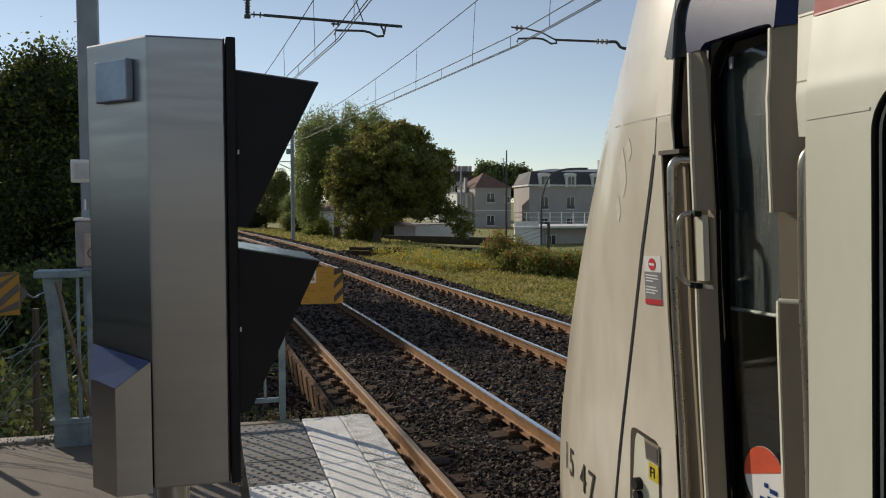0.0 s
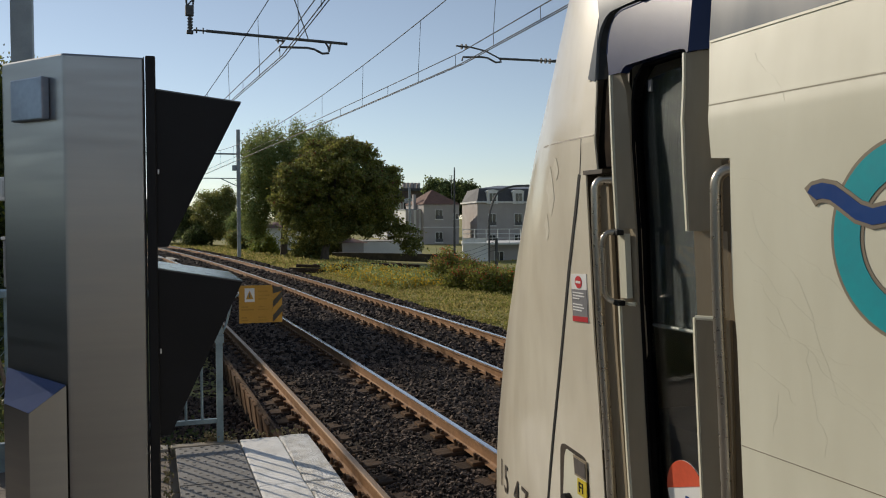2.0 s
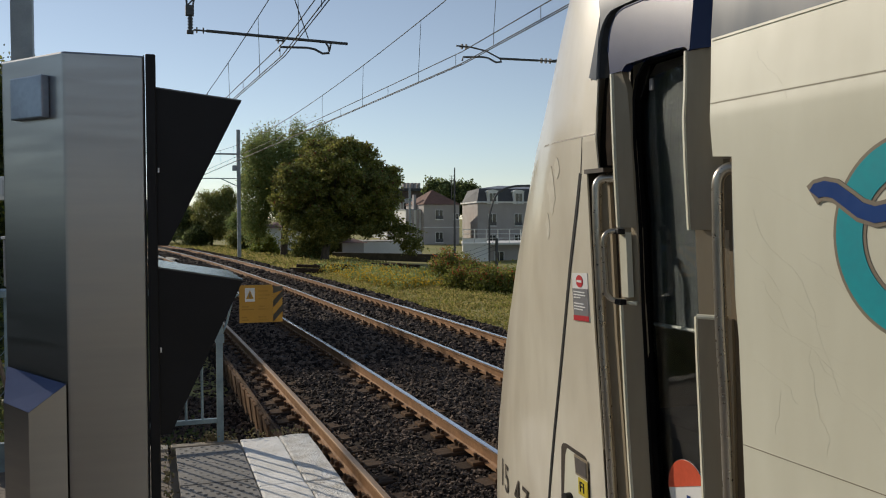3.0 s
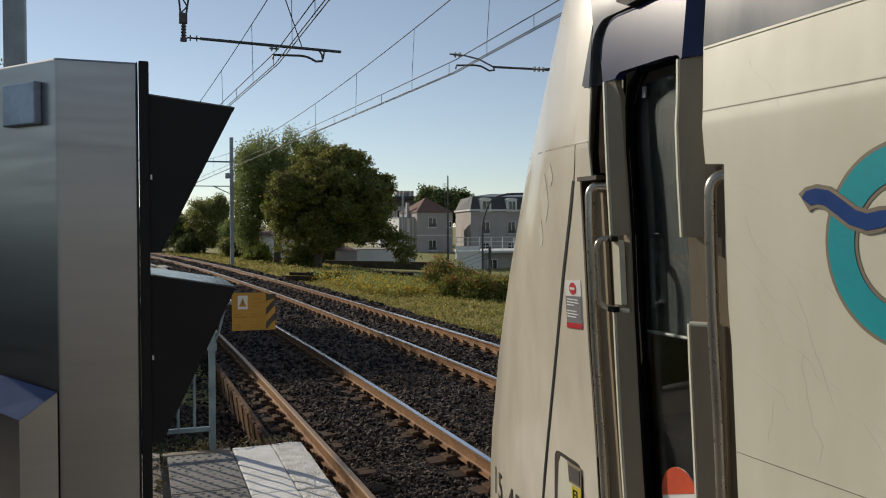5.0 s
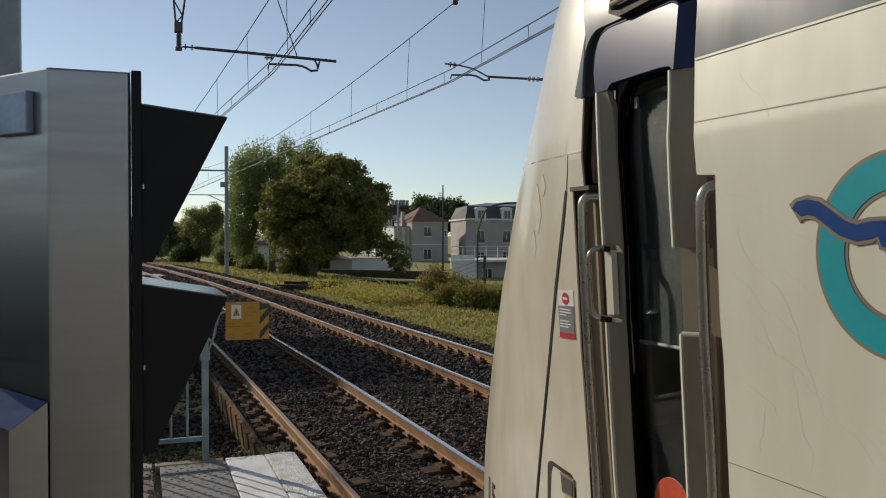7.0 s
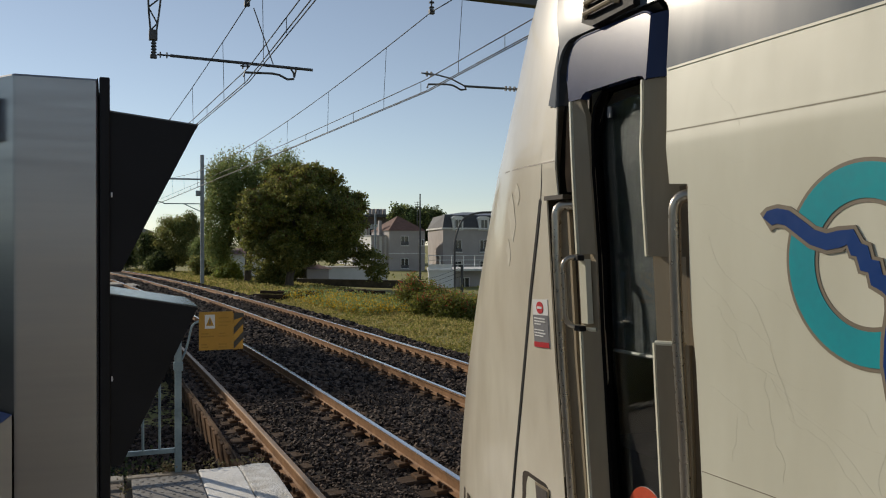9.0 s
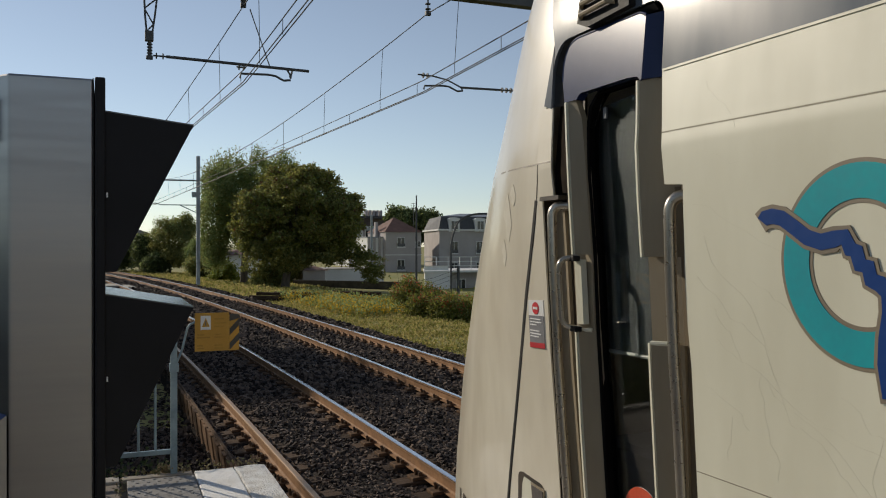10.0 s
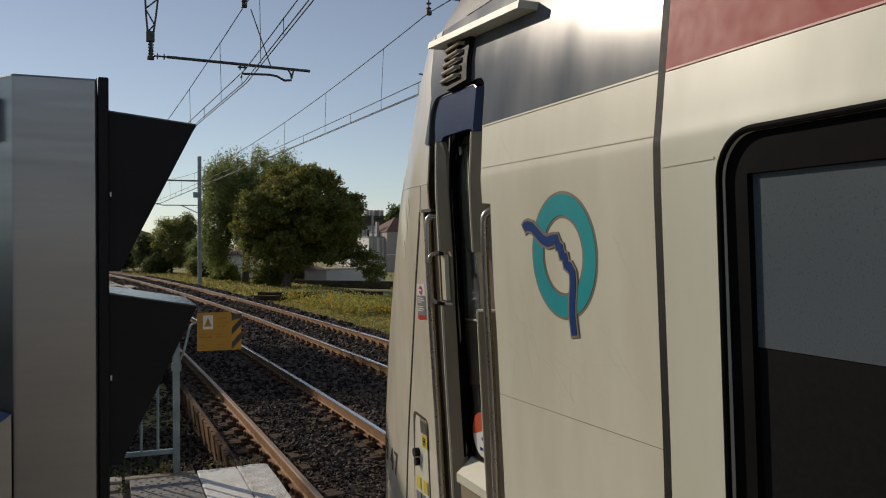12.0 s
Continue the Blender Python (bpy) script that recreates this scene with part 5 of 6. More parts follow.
def build_overhead():
    g = thing("gantry", "dark steel gantry with drop tube and registration arms", "gantry")
    part("beam", box(-12.5, 9.6, GY - 0.13, GY + 0.13, 8.1, 8.3, 0.01), GANTRY, g)
    for x in (-12.5, 9.6):
        part("upright", box(x - 0.14, x + 0.14, GY - 0.14, GY + 0.14, -0.8, 8.3, 0.01), POLE, g)
    bm = bmesh.new()
    lat = {-1: [(-2.06, 8.1), (-2.02, 7.1), (-1.985, 6.7)], 1: [(-1.72, 8.1), (-1.83, 7.1), (-1.885, 6.7)]}
    for s in lat.values():
        tube([(x, GY, z) for x, z in s], 0.022, 6, bm)
    for a, b in (((-2.06, 8.1), (-1.83, 7.45)), ((-1.79, 7.42), (-2.03, 7.2)), ((-2.03, 7.2), (-1.86, 6.9)), ((-1.86, 6.9), (-1.99, 6.75))):
        tube([(a[0], GY, a[1]), (b[0], GY, b[1])], 0.016, 6, bm)
    part("drop_lattice", bm, GANTRY, g, "tapering lattice drop bracket")
    part("drop_clamp", box(-2.02, -1.86, GY - 0.07, GY + 0.07, 6.56, 6.76, 0.01), GANTRY, g)
    bm = tube([(-1.93, GY, 6.56), (-1.93, GY, 6.25)], 0.036, 10)
    for k in range(4):
        tube([(-1.93, GY, 6.31 + k * 0.06), (-1.93, GY, 6.335 + k * 0.06)], 0.055, 10, bm)
    part("drop_tube", bm, GANTRY, g)
    part("drop_foot", box(-2.0, -1.87, GY - 0.05, GY + 0.05, 6.20, 6.28, 0.02), GANTRY, g)

    def insulator(x0, x1, z0, z1, n=3):
        bm = tube([(x0, GY, z0), (x1, GY, z1)], 0.018, 8)
        for k in range(n):
            u = (k + 0.5) / n
            x, z = x0 + (x1 - x0) * u, z0 + (z1 - z0) * u
            d = 0.012 if abs(x1 - x0) > abs(z1 - z0) else 0
            tube([(x - d, GY, z - (0.012 - d)), (x + d, GY, z + (0.012 - d))], 0.06, 12, bm)
        part("insulator", bm, GANTRY, g, "dark ribbed insulator")
    insulator(-1.87, -1.62, 6.285, 6.283, 2)
    part("registration_arm", tube([(-1.62, GY, 6.283), (1.25, GY, 6.216)], 0.03, 10), GANTRY, g)
    insulator(-0.25, -0.06, 6.19, 6.19, 2)
    bm = tube([(0.78, GY, 6.22), (0.84, GY, 6.13), (0.86, GY, 6.03)], 0.02, 8)
    tube([(0.9, GY, 6.22), (0.88, GY, 6.13), (0.86, GY, 6.03)], 0.02, 8, bm)
    tube([(0.86, GY, 6.0), (0.72, GY, 5.98), (0.55, GY, 6.06), (0.4, GY, 6.08), (-0.16, GY, 6.06), (-0.18, GY, 5.97)], 0.024, 8, bm)
    part("steady_arm", bm, GANTRY, g, "curved steady arm")
    part("stay", tube([(0.02, GY, 7.4), (0.42, GY, 6.27)], 0.012, 6), GANTRY, g)
    # second track
    insulator(5.72, 6.05, 6.135, 6.14, 3)
    part("registration_arm", tube([(4.75, GY, 6.12), (5.72, GY, 6.135)], 0.026, 10), GANTRY, g)
    part("registration_arm", tube(bent([(6.05, GY, 6.14), (6.25, GY, 6.16), (6.35, GY, 6.02), (6.75, GY, 6.0), (7.3, GY, 8.1)], 0.08), 0.035, 8), GANTRY, g)
    bm = tube([(3.70, GY, 6.34), (4.05, GY, 6.33), (4.4, GY, 6.27), (4.75, GY, 6.12)], 0.018, 8)
    tube([(4.75, GY, 6.12), (4.78, GY, 6.05), (4.65, GY, 6.03), (4.45, GY, 6.12), (4.3, GY, 6.13), (3.86, GY, 6.10), (3.84, GY, 6.02)], 0.022, 8, bm)
    part("steady_arm", bm, GANTRY, g, "curved steady arm")
    insulator(3.78, 3.98, 6.33, 6.33, 2)
    insulator(-0.115, -0.115, 8.08, 7.5, 5)
    insulator(3.94, 3.94, 8.1, 7.76, 3)
    part("messenger_clamp", box(-0.17, -0.06, GY - 0.05, GY + 0.05, 7.42, 7.52, 0.01), GANTRY, g)
    part("messenger_clamp", box(3.88, 4.0, GY - 0.05, GY + 0.05, 7.67, 7.77, 0.01), GANTRY, g)

    # wires: (support y, contact x and height, messenger x and height)
    lines = {"near": [(-36, -0.45, 6.0, -0.4, 7.6), (GY, -0.09, 5.89, -0.115, 7.45), (62.7, -3.0, 5.4, -3.15, 7.1), (108, -9.6, 5.4, -9.6, 7.1)],
             "far": [(-36, 2.6, 6.3, 2.8, 8.0), (GY, 3.84, 5.95, 3.94, 7.72), (62.7, 0.55, 5.45, 0.4, 7.2), (108, -6.0, 5.45, -6.0, 7.1)]}
    for supports in lines.values():
        w = thing("overhead_line", "thin dark overhead wires with droppers", "overhead wire", "overhead lines")
        names = {"messenger_wire": [], "auxiliary_wire": [], "contact_wire": [], "contact_wire.": []}
        drops, links = [], []
        for a, b in zip(supports, supports[1:]):
            n = 24
            for k in range(n + (b is supports[-1])):
                u = k / n
                y = a[0] + (b[0] - a[0]) * u
                cx, cz = a[1] + (b[1] - a[1]) * u, a[2] + (b[2] - a[2]) * u
                mx, mz = a[3] + (b[3] - a[3]) * u, a[4] + (b[4] - a[4]) * u
                sag = 4 * u * (1 - u)
                mz -= sag * (mz - cz - 0.75)
                names["messenger_wire"].append((mx + (cx - mx) * sag, y, mz))
                names["auxiliary_wire"].append((cx, y, cz + 0.27 - 0.05 * sag))
                names["contact_wire"].append((cx - 0.03, y, cz))
                names["contact_wire."].append((cx + 0.03, y, cz))
            first = math.ceil((a[0] - GY) / 2.25)
            for k in range(first, first + int((b[0] - a[0]) / 2.25)):
                y = GY + 0.35 + 2.25 * k
                u = (y - a[0]) / (b[0] - a[0])
                sag = 4 * u * (1 - u)
                cx, cz = a[1] + (b[1] - a[1]) * u, a[2] + (b[2] - a[2]) * u
                mx, mz = a[3] + (b[3] - a[3]) * u, a[4] + (b[4] - a[4]) * u
                mz -= sag * (mz - cz - 0.75)
                links.append(((cx, y, cz + 0.27 - 0.05 * sag), (cx, y, cz)))
                if k % 2:
                    drops.append(((mx + (cx - mx) * sag, y, mz), (cx, y, cz + 0.27 - 0.05 * sag)))
        for nm, pts in names.items():
            part(nm.rstrip("."), tube(pts, 0.0115 if "mess" in nm else 0.0105, 6), CABLE, w)
        for a, b in drops:
            part("dropper", tube([a, b], 0.0065, 5), CABLE, w)
        for a, b in links:
            part("wire_link", tube([a, b], 0.0065, 5), CABLE, w)
    p = thing("catenary_pole", "grey steel catenary pole with cantilever arms in the grass", "pole")
    x, y = 3.46, 62.7
    part("shaft", box(x - 0.13, x + 0.13, y - 0.12, y + 0.12, -0.7, 8.97, 0.01), POLE, p)
    part("upper_arm", tube([(x, y, 7.21), (0.2, y, 7.19)], 0.06, 8), POLE, p)
    part("lower_arm", tube([(x, y, 5.45), (0.9, y, 5.43), (0.6, y, 5.55), (0.2, y, 5.5)], 0.035, 8), POLE, p)
    part("strut", tube([(x, y, 4.85), (2.2, y, 5.43)], 0.035, 8), POLE, p)
    part("far_arm", tube([(-0.2, y, 7.19), (-4.4, y, 7.15)], 0.05, 8), POLE, p)
    part("bracket", box(x - 0.45, x - 0.13, y - 0.1, y + 0.1, 6.0, 6.4, 0.05), POLE, p)


# ---- trees ----
def crown_points(blobs, n, rnd):
    """Cluster centres in the outer shells of some ellipsoids (x, y, z, rx, ry, rz)."""
    B = np.array(blobs)
    wt = (B[:, 3] * B[:, 4] * B[:, 5]) ** (2 / 3)
    k = rnd.choice(len(B), n, p=wt / wt.sum())
    d = rnd.normal(0, 1, (n, 3))
    d /= np.linalg.norm(d, axis=1)[:, None]
    r = rnd.uniform(0.35, 1.0, n) ** 0.6
    return B[k, :3] + d * r[:, None] * B[k, 3:]


def tree(label, trunk, limbs, blobs, layers, clusters, seed, name="tree", group=""):
    """trunk: points with radii; limbs: end points; layers: (leaf count, size, material, spread, share of height)."""
    rnd = np.random.default_rng(seed)
    t = thing(name, label, "tree", group)
    bm = tube([p[:3] for p in trunk], [p[3] for p in trunk], 10)
    fork = Vector(trunk[-1][:3])
    for e in limbs:
        m = fork.lerp(Vector(e), 0.5) + Vector((0, 0, 0.3))
        tube([fork - Vector((0, 0, 0.15)), m, e], [trunk[-1][3] * 0.75, trunk[-1][3] * 0.45, 0.02], 7, bm)
    part("trunk", bm, BARK, t)
    pts = crown_points(blobs, clusters, rnd)
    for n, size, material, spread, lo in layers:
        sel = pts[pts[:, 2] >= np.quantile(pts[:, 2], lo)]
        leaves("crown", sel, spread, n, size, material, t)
    return t


def build_trees():
    rb = np.random.default_rng(3)

    def lumpy(cx, cy, cz, rx, ry, rz, n, r0, r1):
        """An uneven crown: smaller lobes on the shell of a large ellipsoid, and a core."""
        out = [(cx, cy, cz, rx * 0.72, ry * 0.72, rz * 0.72)]
        for _ in range(n):
            d = rb.normal(0, 1, 3)
            d /= np.linalg.norm(d)
            r = rb.uniform(r0, r1)
            out.append((cx + d[0] * (rx - r * 0.7), cy + d[1] * (ry - r * 0.7), cz + d[2] * (rz - r * 0.7), r, r, r * 0.8))
        return out
    maple = lumpy(10.2, 60, 4.5, 4.55, 4.4, 3.9, 64, 0.6, 1.1) + [(10.1, 60, 4.5, 3.9, 3.8, 3.3), (13.4, 59.5, 2.4, 1.5, 1.6, 1.2), (15.0, 59, 1.35, 1.25, 1.4, 0.95), (15.5, 59, 0.5, 0.8, 1, 0.7), (7.2, 60, 1.9, 1.5, 1.6, 1.5), (12.2, 59.6, 2.0, 1.6, 1.5, 0.8)]
    tree("broad dense dark green maple with a few reddening leaves", [(9.2, 60.2, -0.75, 0.36), (9.3, 60.2, 0.3, 0.27), (9.6, 60.1, 1.6, 0.24), (9.9, 60, 2.6, 0.2)],
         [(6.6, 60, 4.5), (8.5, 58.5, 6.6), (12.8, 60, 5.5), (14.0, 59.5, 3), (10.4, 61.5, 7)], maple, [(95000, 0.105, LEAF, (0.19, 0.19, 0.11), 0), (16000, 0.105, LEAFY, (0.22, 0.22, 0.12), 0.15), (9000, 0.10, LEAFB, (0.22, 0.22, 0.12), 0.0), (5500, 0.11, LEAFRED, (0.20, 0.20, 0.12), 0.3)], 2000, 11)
    birch = lumpy(7.5, 67.5, 6.0, 3.45, 3.0, 4.2, 36, 0.5, 1.0) + [(5.2, 67, 4, 1.3, 1.6, 3.0), (4.9, 66.5, 2.4, 1.0, 1.2, 1.6), (10.4, 67, 7.6, 1.5, 1.5, 2.2)]
    tree("tall airy light green birch with drooping twigs", [(7.25, 66.5, -0.75, 0.30), (7.3, 66.5, 1.5, 0.25), (7.6, 66.8, 4, 0.18)], [(6, 67, 7.5), (9.5, 67, 9), (5, 66.6, 5), (8, 67.5, 10)],
         birch, [(68000, 0.085, LEAFB, (0.16, 0.16, 0.5), 0), (18000, 0.085, LEAF, (0.2, 0.2, 0.5), 0)], 1500, 12)
    for cx, cy, cz, r, h, lf, seed in ((3.4, 90, 2.9, 3.0, 3.3, LEAF, 21), (1.0, 92, 1.7, 1.6, 1.8, LEAFD, 22), (-1.6, 99, 1.9, 2.6, 2.4, LEAFD, 23), (5.6, 84, 1.6, 1.2, 2.1, LEAFB, 24), (4.9, 78, 0.4, 0.9, 0.9, LEAF, 25), (12.3, 73, 0.6, 1.6, 1.4, LEAF, 26), (8.4, 62.0, 0.1, 0.9, 0.7, LEAF, 27),
                                       (2.0, 89, 0.5, 1.1, 1.1, LEAFD, 28), (6.3, 70, 0.2, 1.1, 0.9, LEAFY, 29)):
        tree("shrubby green tree at the edge of the line", [(cx, cy, -0.8, 0.12), (cx, cy, cz - h * 0.3, 0.08)], [(cx - r * 0.5, cy, cz + h * 0.4), (cx + r * 0.5, cy, cz + h * 0.3)],
             lumpy(cx, cy, cz, r, r, h, 10, r * 0.25, r * 0.45), [(int(8000 * r), 0.10, lf, 0.24, 0), (int(1200 * r), 0.10, LEAFB, 0.25, 0.5)], 220, seed, "shrub", "shrubs beside the line")
    for cx, cy, cz, r in ((43, 130, 6.2, 3.0), (47.3, 131, 5.9, 2.6)):
        tree("round green tree behind the houses", [(cx, cy, -1, 0.3), (cx, cy, 4, 0.2)], [(cx - 1, cy, 6), (cx + 1, cy, 6)], lumpy(cx, cy, cz, r * 1.15, r, r * 1.1, 14, 0.7, 1.2), [(9000, 0.24, LEAFD, 0.4, 0), (2500, 0.24, LEAFB, 0.4, 0.4)], 240, int(cx), "tree", "trees behind the houses")
    # dark trees beside the line, well past the platform end
    # seeds 48 and 49 are added, hidden by the signal, to shadow the ballast
    for cx, cy, top, r, seed in ((-8.9, 28.0, 7.3, 2.0, 41), (-7.3, 28.6, 7.5, 1.6, 42), (-5.9, 27.4, 6.9, 1.7, 48), (-6.1, 30.2, 6.6, 1.6, 49), (-10.6, 27.0, 7.4, 2.2, 43), (-6.6, 32.0, 7.6, 1.7, 44), (-9.6, 34.0, 7.8, 2.4, 45), (-12.8, 27.0, 7.5, 2.4, 46), (-7.6, 39, 7.6, 2.4, 47)):
        tree("dense dark green ivy-hung tree beside the line", [(cx, cy, -0.6, 0.2), (cx, cy, 3.5, 0.12)], [(cx - 0.6, cy, top - 1.2), (cx + 0.6, cy, top - 1.4)],
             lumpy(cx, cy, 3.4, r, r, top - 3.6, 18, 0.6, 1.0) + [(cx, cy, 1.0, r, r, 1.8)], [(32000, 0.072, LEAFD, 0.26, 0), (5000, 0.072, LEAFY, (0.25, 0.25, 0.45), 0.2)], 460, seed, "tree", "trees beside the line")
    for cx, cy, top, r, seed in ((-5.2, 13.0, 1.7, 1.0, 61), (-6.8, 14.0, 2.0, 1.3, 62), (-8.2, 13.0, 1.9, 1.3, 63), (-5.0, 16.5, 1.6, 1.1, 64), (-4.6, 10.5, 0.9, 0.7, 65), (-5.8, 10.0, 1.3, 0.9, 66)):
        tree("low dense dark green bush behind the platform end", [(cx, cy, -0.5, 0.08), (cx, cy, 0.6, 0.05)], [(cx - 0.4, cy, top * 0.7), (cx + 0.4, cy, top * 0.6)],
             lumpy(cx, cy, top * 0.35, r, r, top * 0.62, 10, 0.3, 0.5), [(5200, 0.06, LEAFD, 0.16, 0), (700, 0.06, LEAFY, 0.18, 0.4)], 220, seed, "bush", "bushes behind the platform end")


def build_meadow():
    """Grass, flowers and shrubs between the line and the houses."""
    def spots(n, x0, x1, y0, y1, zo):
        u, y = RNG.uniform(x0, x1, n), RNG.uniform(y0, y1, n)
        x = u - BEND * y * y
        return [(a, b, ground_z(a, b) + zo) for a, b in zip(x, y)]
    tagged(leaves("grass", spots(5200, 6.0, 15, 18, 48, 0.06), (0.12, 0.12, 0.05), 70000, 0.045, BLADE, flat=-0.9), "tall dry yellow-green grass beside the line", "grass", kind="stuff")
    tagged(leaves("far_grass", spots(5200, 5.8, 16, 46, 100, 0.06), (0.3, 0.3, 0.05), 24000, 0.12, BLADE, flat=-0.9), "mown green-yellow grass along the far verge", "grass", kind="stuff")
    cs = [c for c in spots(3000, 7.2, 14.5, 32, 45, 0.28) if noise.noise((c[0] * 0.5, c[1] * 0.3, 8)) > -0.15]
    tagged(leaves("yellow_flowers", cs, (0.12, 0.12, 0.10), 24000, 0.042, FLOWER), "yellow wildflowers in the meadow", "flowers", kind="stuff")
    tagged(leaves("flower_stems", cs, (0.14, 0.14, 0.13), 14000, 0.06, LEAFB, flat=-0.9), "green stems of the wildflowers", "flowers", kind="stuff")
    for cx, cy, r, h, seed in ((9.8, 31.5, 0.6, 0.8, 51), (10.5, 30.6, 0.8, 0.95, 52), (11.8, 31.0, 0.9, 0.9, 53), (10.2, 34, 0.6, 1.5, 54), (13.2, 32.5, 0.9, 0.95, 55), (11.6, 35.0, 0.9, 1.25, 56)):
        x = cx - BEND * cy * cy
        z = ground_z(x, cy)
        t = thing("flowering_shrub", "wild green shrub with red flower heads", "shrub", "flowering shrubs")
        bm = bmesh.new()
        rnd = np.random.default_rng(seed)
        for _ in range(9):
            a, q = rnd.uniform(0, 6.28), rnd.uniform(0.2, 0.9)
            tube([(x, cy, z - 0.05), (x + math.cos(a) * r * q * 0.6, cy + math.sin(a) * r * q * 0.6, z + h * 0.6), (x + math.cos(a) * r * q, cy + math.sin(a) * r * q, z + h * rnd.uniform(0.8, 1.2))], [0.015, 0.01, 0.004], 5, bm)
        part("stems", bm, BARK, t)
        pts = crown_points([(x, cy, z + h * 0.45, r, r, h * 0.6)], 90, rnd)
        leaves("foliage", pts, 0.16, 2400, 0.05, LEAFY, t)
        leaves("dark_foliage", pts, 0.14, 3400, 0.055, LEAF, t)
        tagged(leaves("flower_heads", pts[pts[:, 2] > z + h * 0.55], (0.12, 0.12, 0.14), 300, 0.05, REDFL, t), kind="stuff")
    # rough growth behind the platform end
    cs = [(RNG.uniform(-5.5, -3.6), RNG.uniform(6.5, 9.0), RNG.uniform(0.2, 0.95)) for _ in range(500)]
    n = 2600
    base = np.stack([RNG.uniform(-5.6, -3.5, n), RNG.uniform(6.5, 9.0, n), RNG.uniform(-0.1, 0.75, n)], 1)
    tip = base + RNG.normal(0, 1, (n, 3)) * (0.11, 0.09, 0.05) + np.stack([np.zeros(n), np.zeros(n), RNG.uniform(0.2, 0.55, n)], 1)
    side = RNG.normal(0, 1, (n, 3)) * (0.004, 0.002, 0)
    v = np.stack([base - side, base + side, tip], 1).reshape(-1, 3)
    tagged(raw("rough_grass", v.tolist(), np.arange(3 * n).reshape(-1, 3).tolist(), mat("dry stalks", (0.34, 0.27, 0.14), (0.17, 0.17, 0.06), 3, 0.9, island=0.9)), "thin dry stalks behind the platform end", "grass", kind="stuff")
    tagged(leaves("undergrowth", cs, (0.12, 0.12, 0.12), 9000, 0.035, LEAFD), "dark leafy undergrowth behind the platform end", "weeds", kind="stuff")
    cs = [(RNG.uniform(-3.4, -1.9), RNG.uniform(6.6, 12.0), RNG.uniform(-0.45, -0.1)) for _ in range(300)]
    tagged(leaves("bank_weeds", cs, (0.1, 0.12, 0.06), 1300, 0.035, LEAFD), "low dark weeds beside the ballast", "weeds", kind="stuff")
    w = thing("wire_fence", "sagging pale wire fence in the dry grass", "fence")
    rnd = np.random.default_rng(9)
    for k in range(12):
        x, z = rnd.uniform(-4.9, -4.0), rnd.uniform(0.9, 1.5)
        part("wire", tube([(x - 0.35, 6.7, z - 0.35), (x, 6.62, z), (x + 0.25, 6.6, z + 0.08), (x + 0.45, 6.66, z + 0.35)], 0.003, 5), GALV, w)
    for x in (-4.75, -4.05):
        part("stake", tube([(x, 6.7, -0.3), (x + 0.03, 6.7, 1.75)], 0.025, 6), BARK, w)
    st = thing("sleeper_stack", "stack of old dark timber sleepers in the grass", "sleeper stack")
    rnd = np.random.default_rng(4)
    for k in range(15):
        x = 5.0 + 0.34 * k + rnd.uniform(-0.1, 0.1)
        y = 43.6 + rnd.uniform(-0.5, 0.5)
        part("timber", box(-1.3, 1.3, -0.13, 0.13, 0, 0.15, 0.01, m=pose(x, y, -0.36 + 0.155 * (k % 3) , 0, rnd.uniform(-3, 3), rnd.uniform(-25, 10))), SLEEPER, st)
    cr = thing("crossing_slab", "pale concrete slab between far rails", "slab", kind="structure")
    part("slab", box(-0.6, 0.6, -1.6, 1.6, -0.25, 0.02, 0.02, m=pose(bend(0.05, 58), 58, 0.02, 0, 0, 5.5)), KERB, cr)
    part("slab", box(-0.2, 0.2, -1.6, 1.6, -0.25, 0.02, 0.02, m=pose(bend(1.2, 56), 56, 0.02, 0, 0, 5.5)), KERB, cr)


# ---- buildings ----
def window(parent, origin, right, w, h, sill=True, rail=False):
    """A recessed-looking window with frame, pane, sill: origin is its lower left corner, right the wall's direction."""
    r = Vector(right).normalized()
    turn = math.degrees(math.atan2(r.y, r.x))
    m = pose(*origin, 0, 0, turn)
    wi = part("window", box(0, w, -0.04, 0.05, 0, h, m=m), PANE, parent)
    for a in ((-0.06, 0.0, -0.06, h + 0.06), (w, w + 0.06, -0.06, h + 0.06), (0, w, -0.06, 0), (0, w, h, h + 0.06), (w / 2 - 0.03, w / 2 + 0.03, 0, h)):
        part("frame", box(a[0], a[1], -0.08, 0.05, a[2], a[3], m=m), RENDERW, wi)
    if sill:
        part("sill", box(-0.12, w + 0.12, -0.2, 0.05, -0.14, -0.062, m=m), RENDERW, wi)
    if rail:
        part("guard", box(-0.04, w + 0.04, -0.16, -0.12, 0.02, 0.42, m=m), GANTRY, wi)


def hip(x0, x1, y0, y1, z, top, over=0.4):
    bm = bmesh.new()
    b = [bm.verts.new(p) for p in ((x0 - over, y0 - over, z), (x1 + over, y0 - over, z), (x1 + over, y1 + over, z), (x0 - over, y1 + over, z))]
    d = min(x1 - x0, y1 - y0) / 2
    r = [bm.verts.new((x0 + d, (y0 + y1) / 2, top)), bm.verts.new((x1 - d + 0.01, (y0 + y1) / 2, top))]
    bm.faces.new((b[0], b[1], r[1], r[0]))
    bm.faces.new((b[2], b[3], r[0], r[1]))
    bm.faces.new((b[1], b[2], r[1]))
    bm.faces.new((b[3], b[0], r[0]))
    bm.faces.new(b[::-1])
    return bm


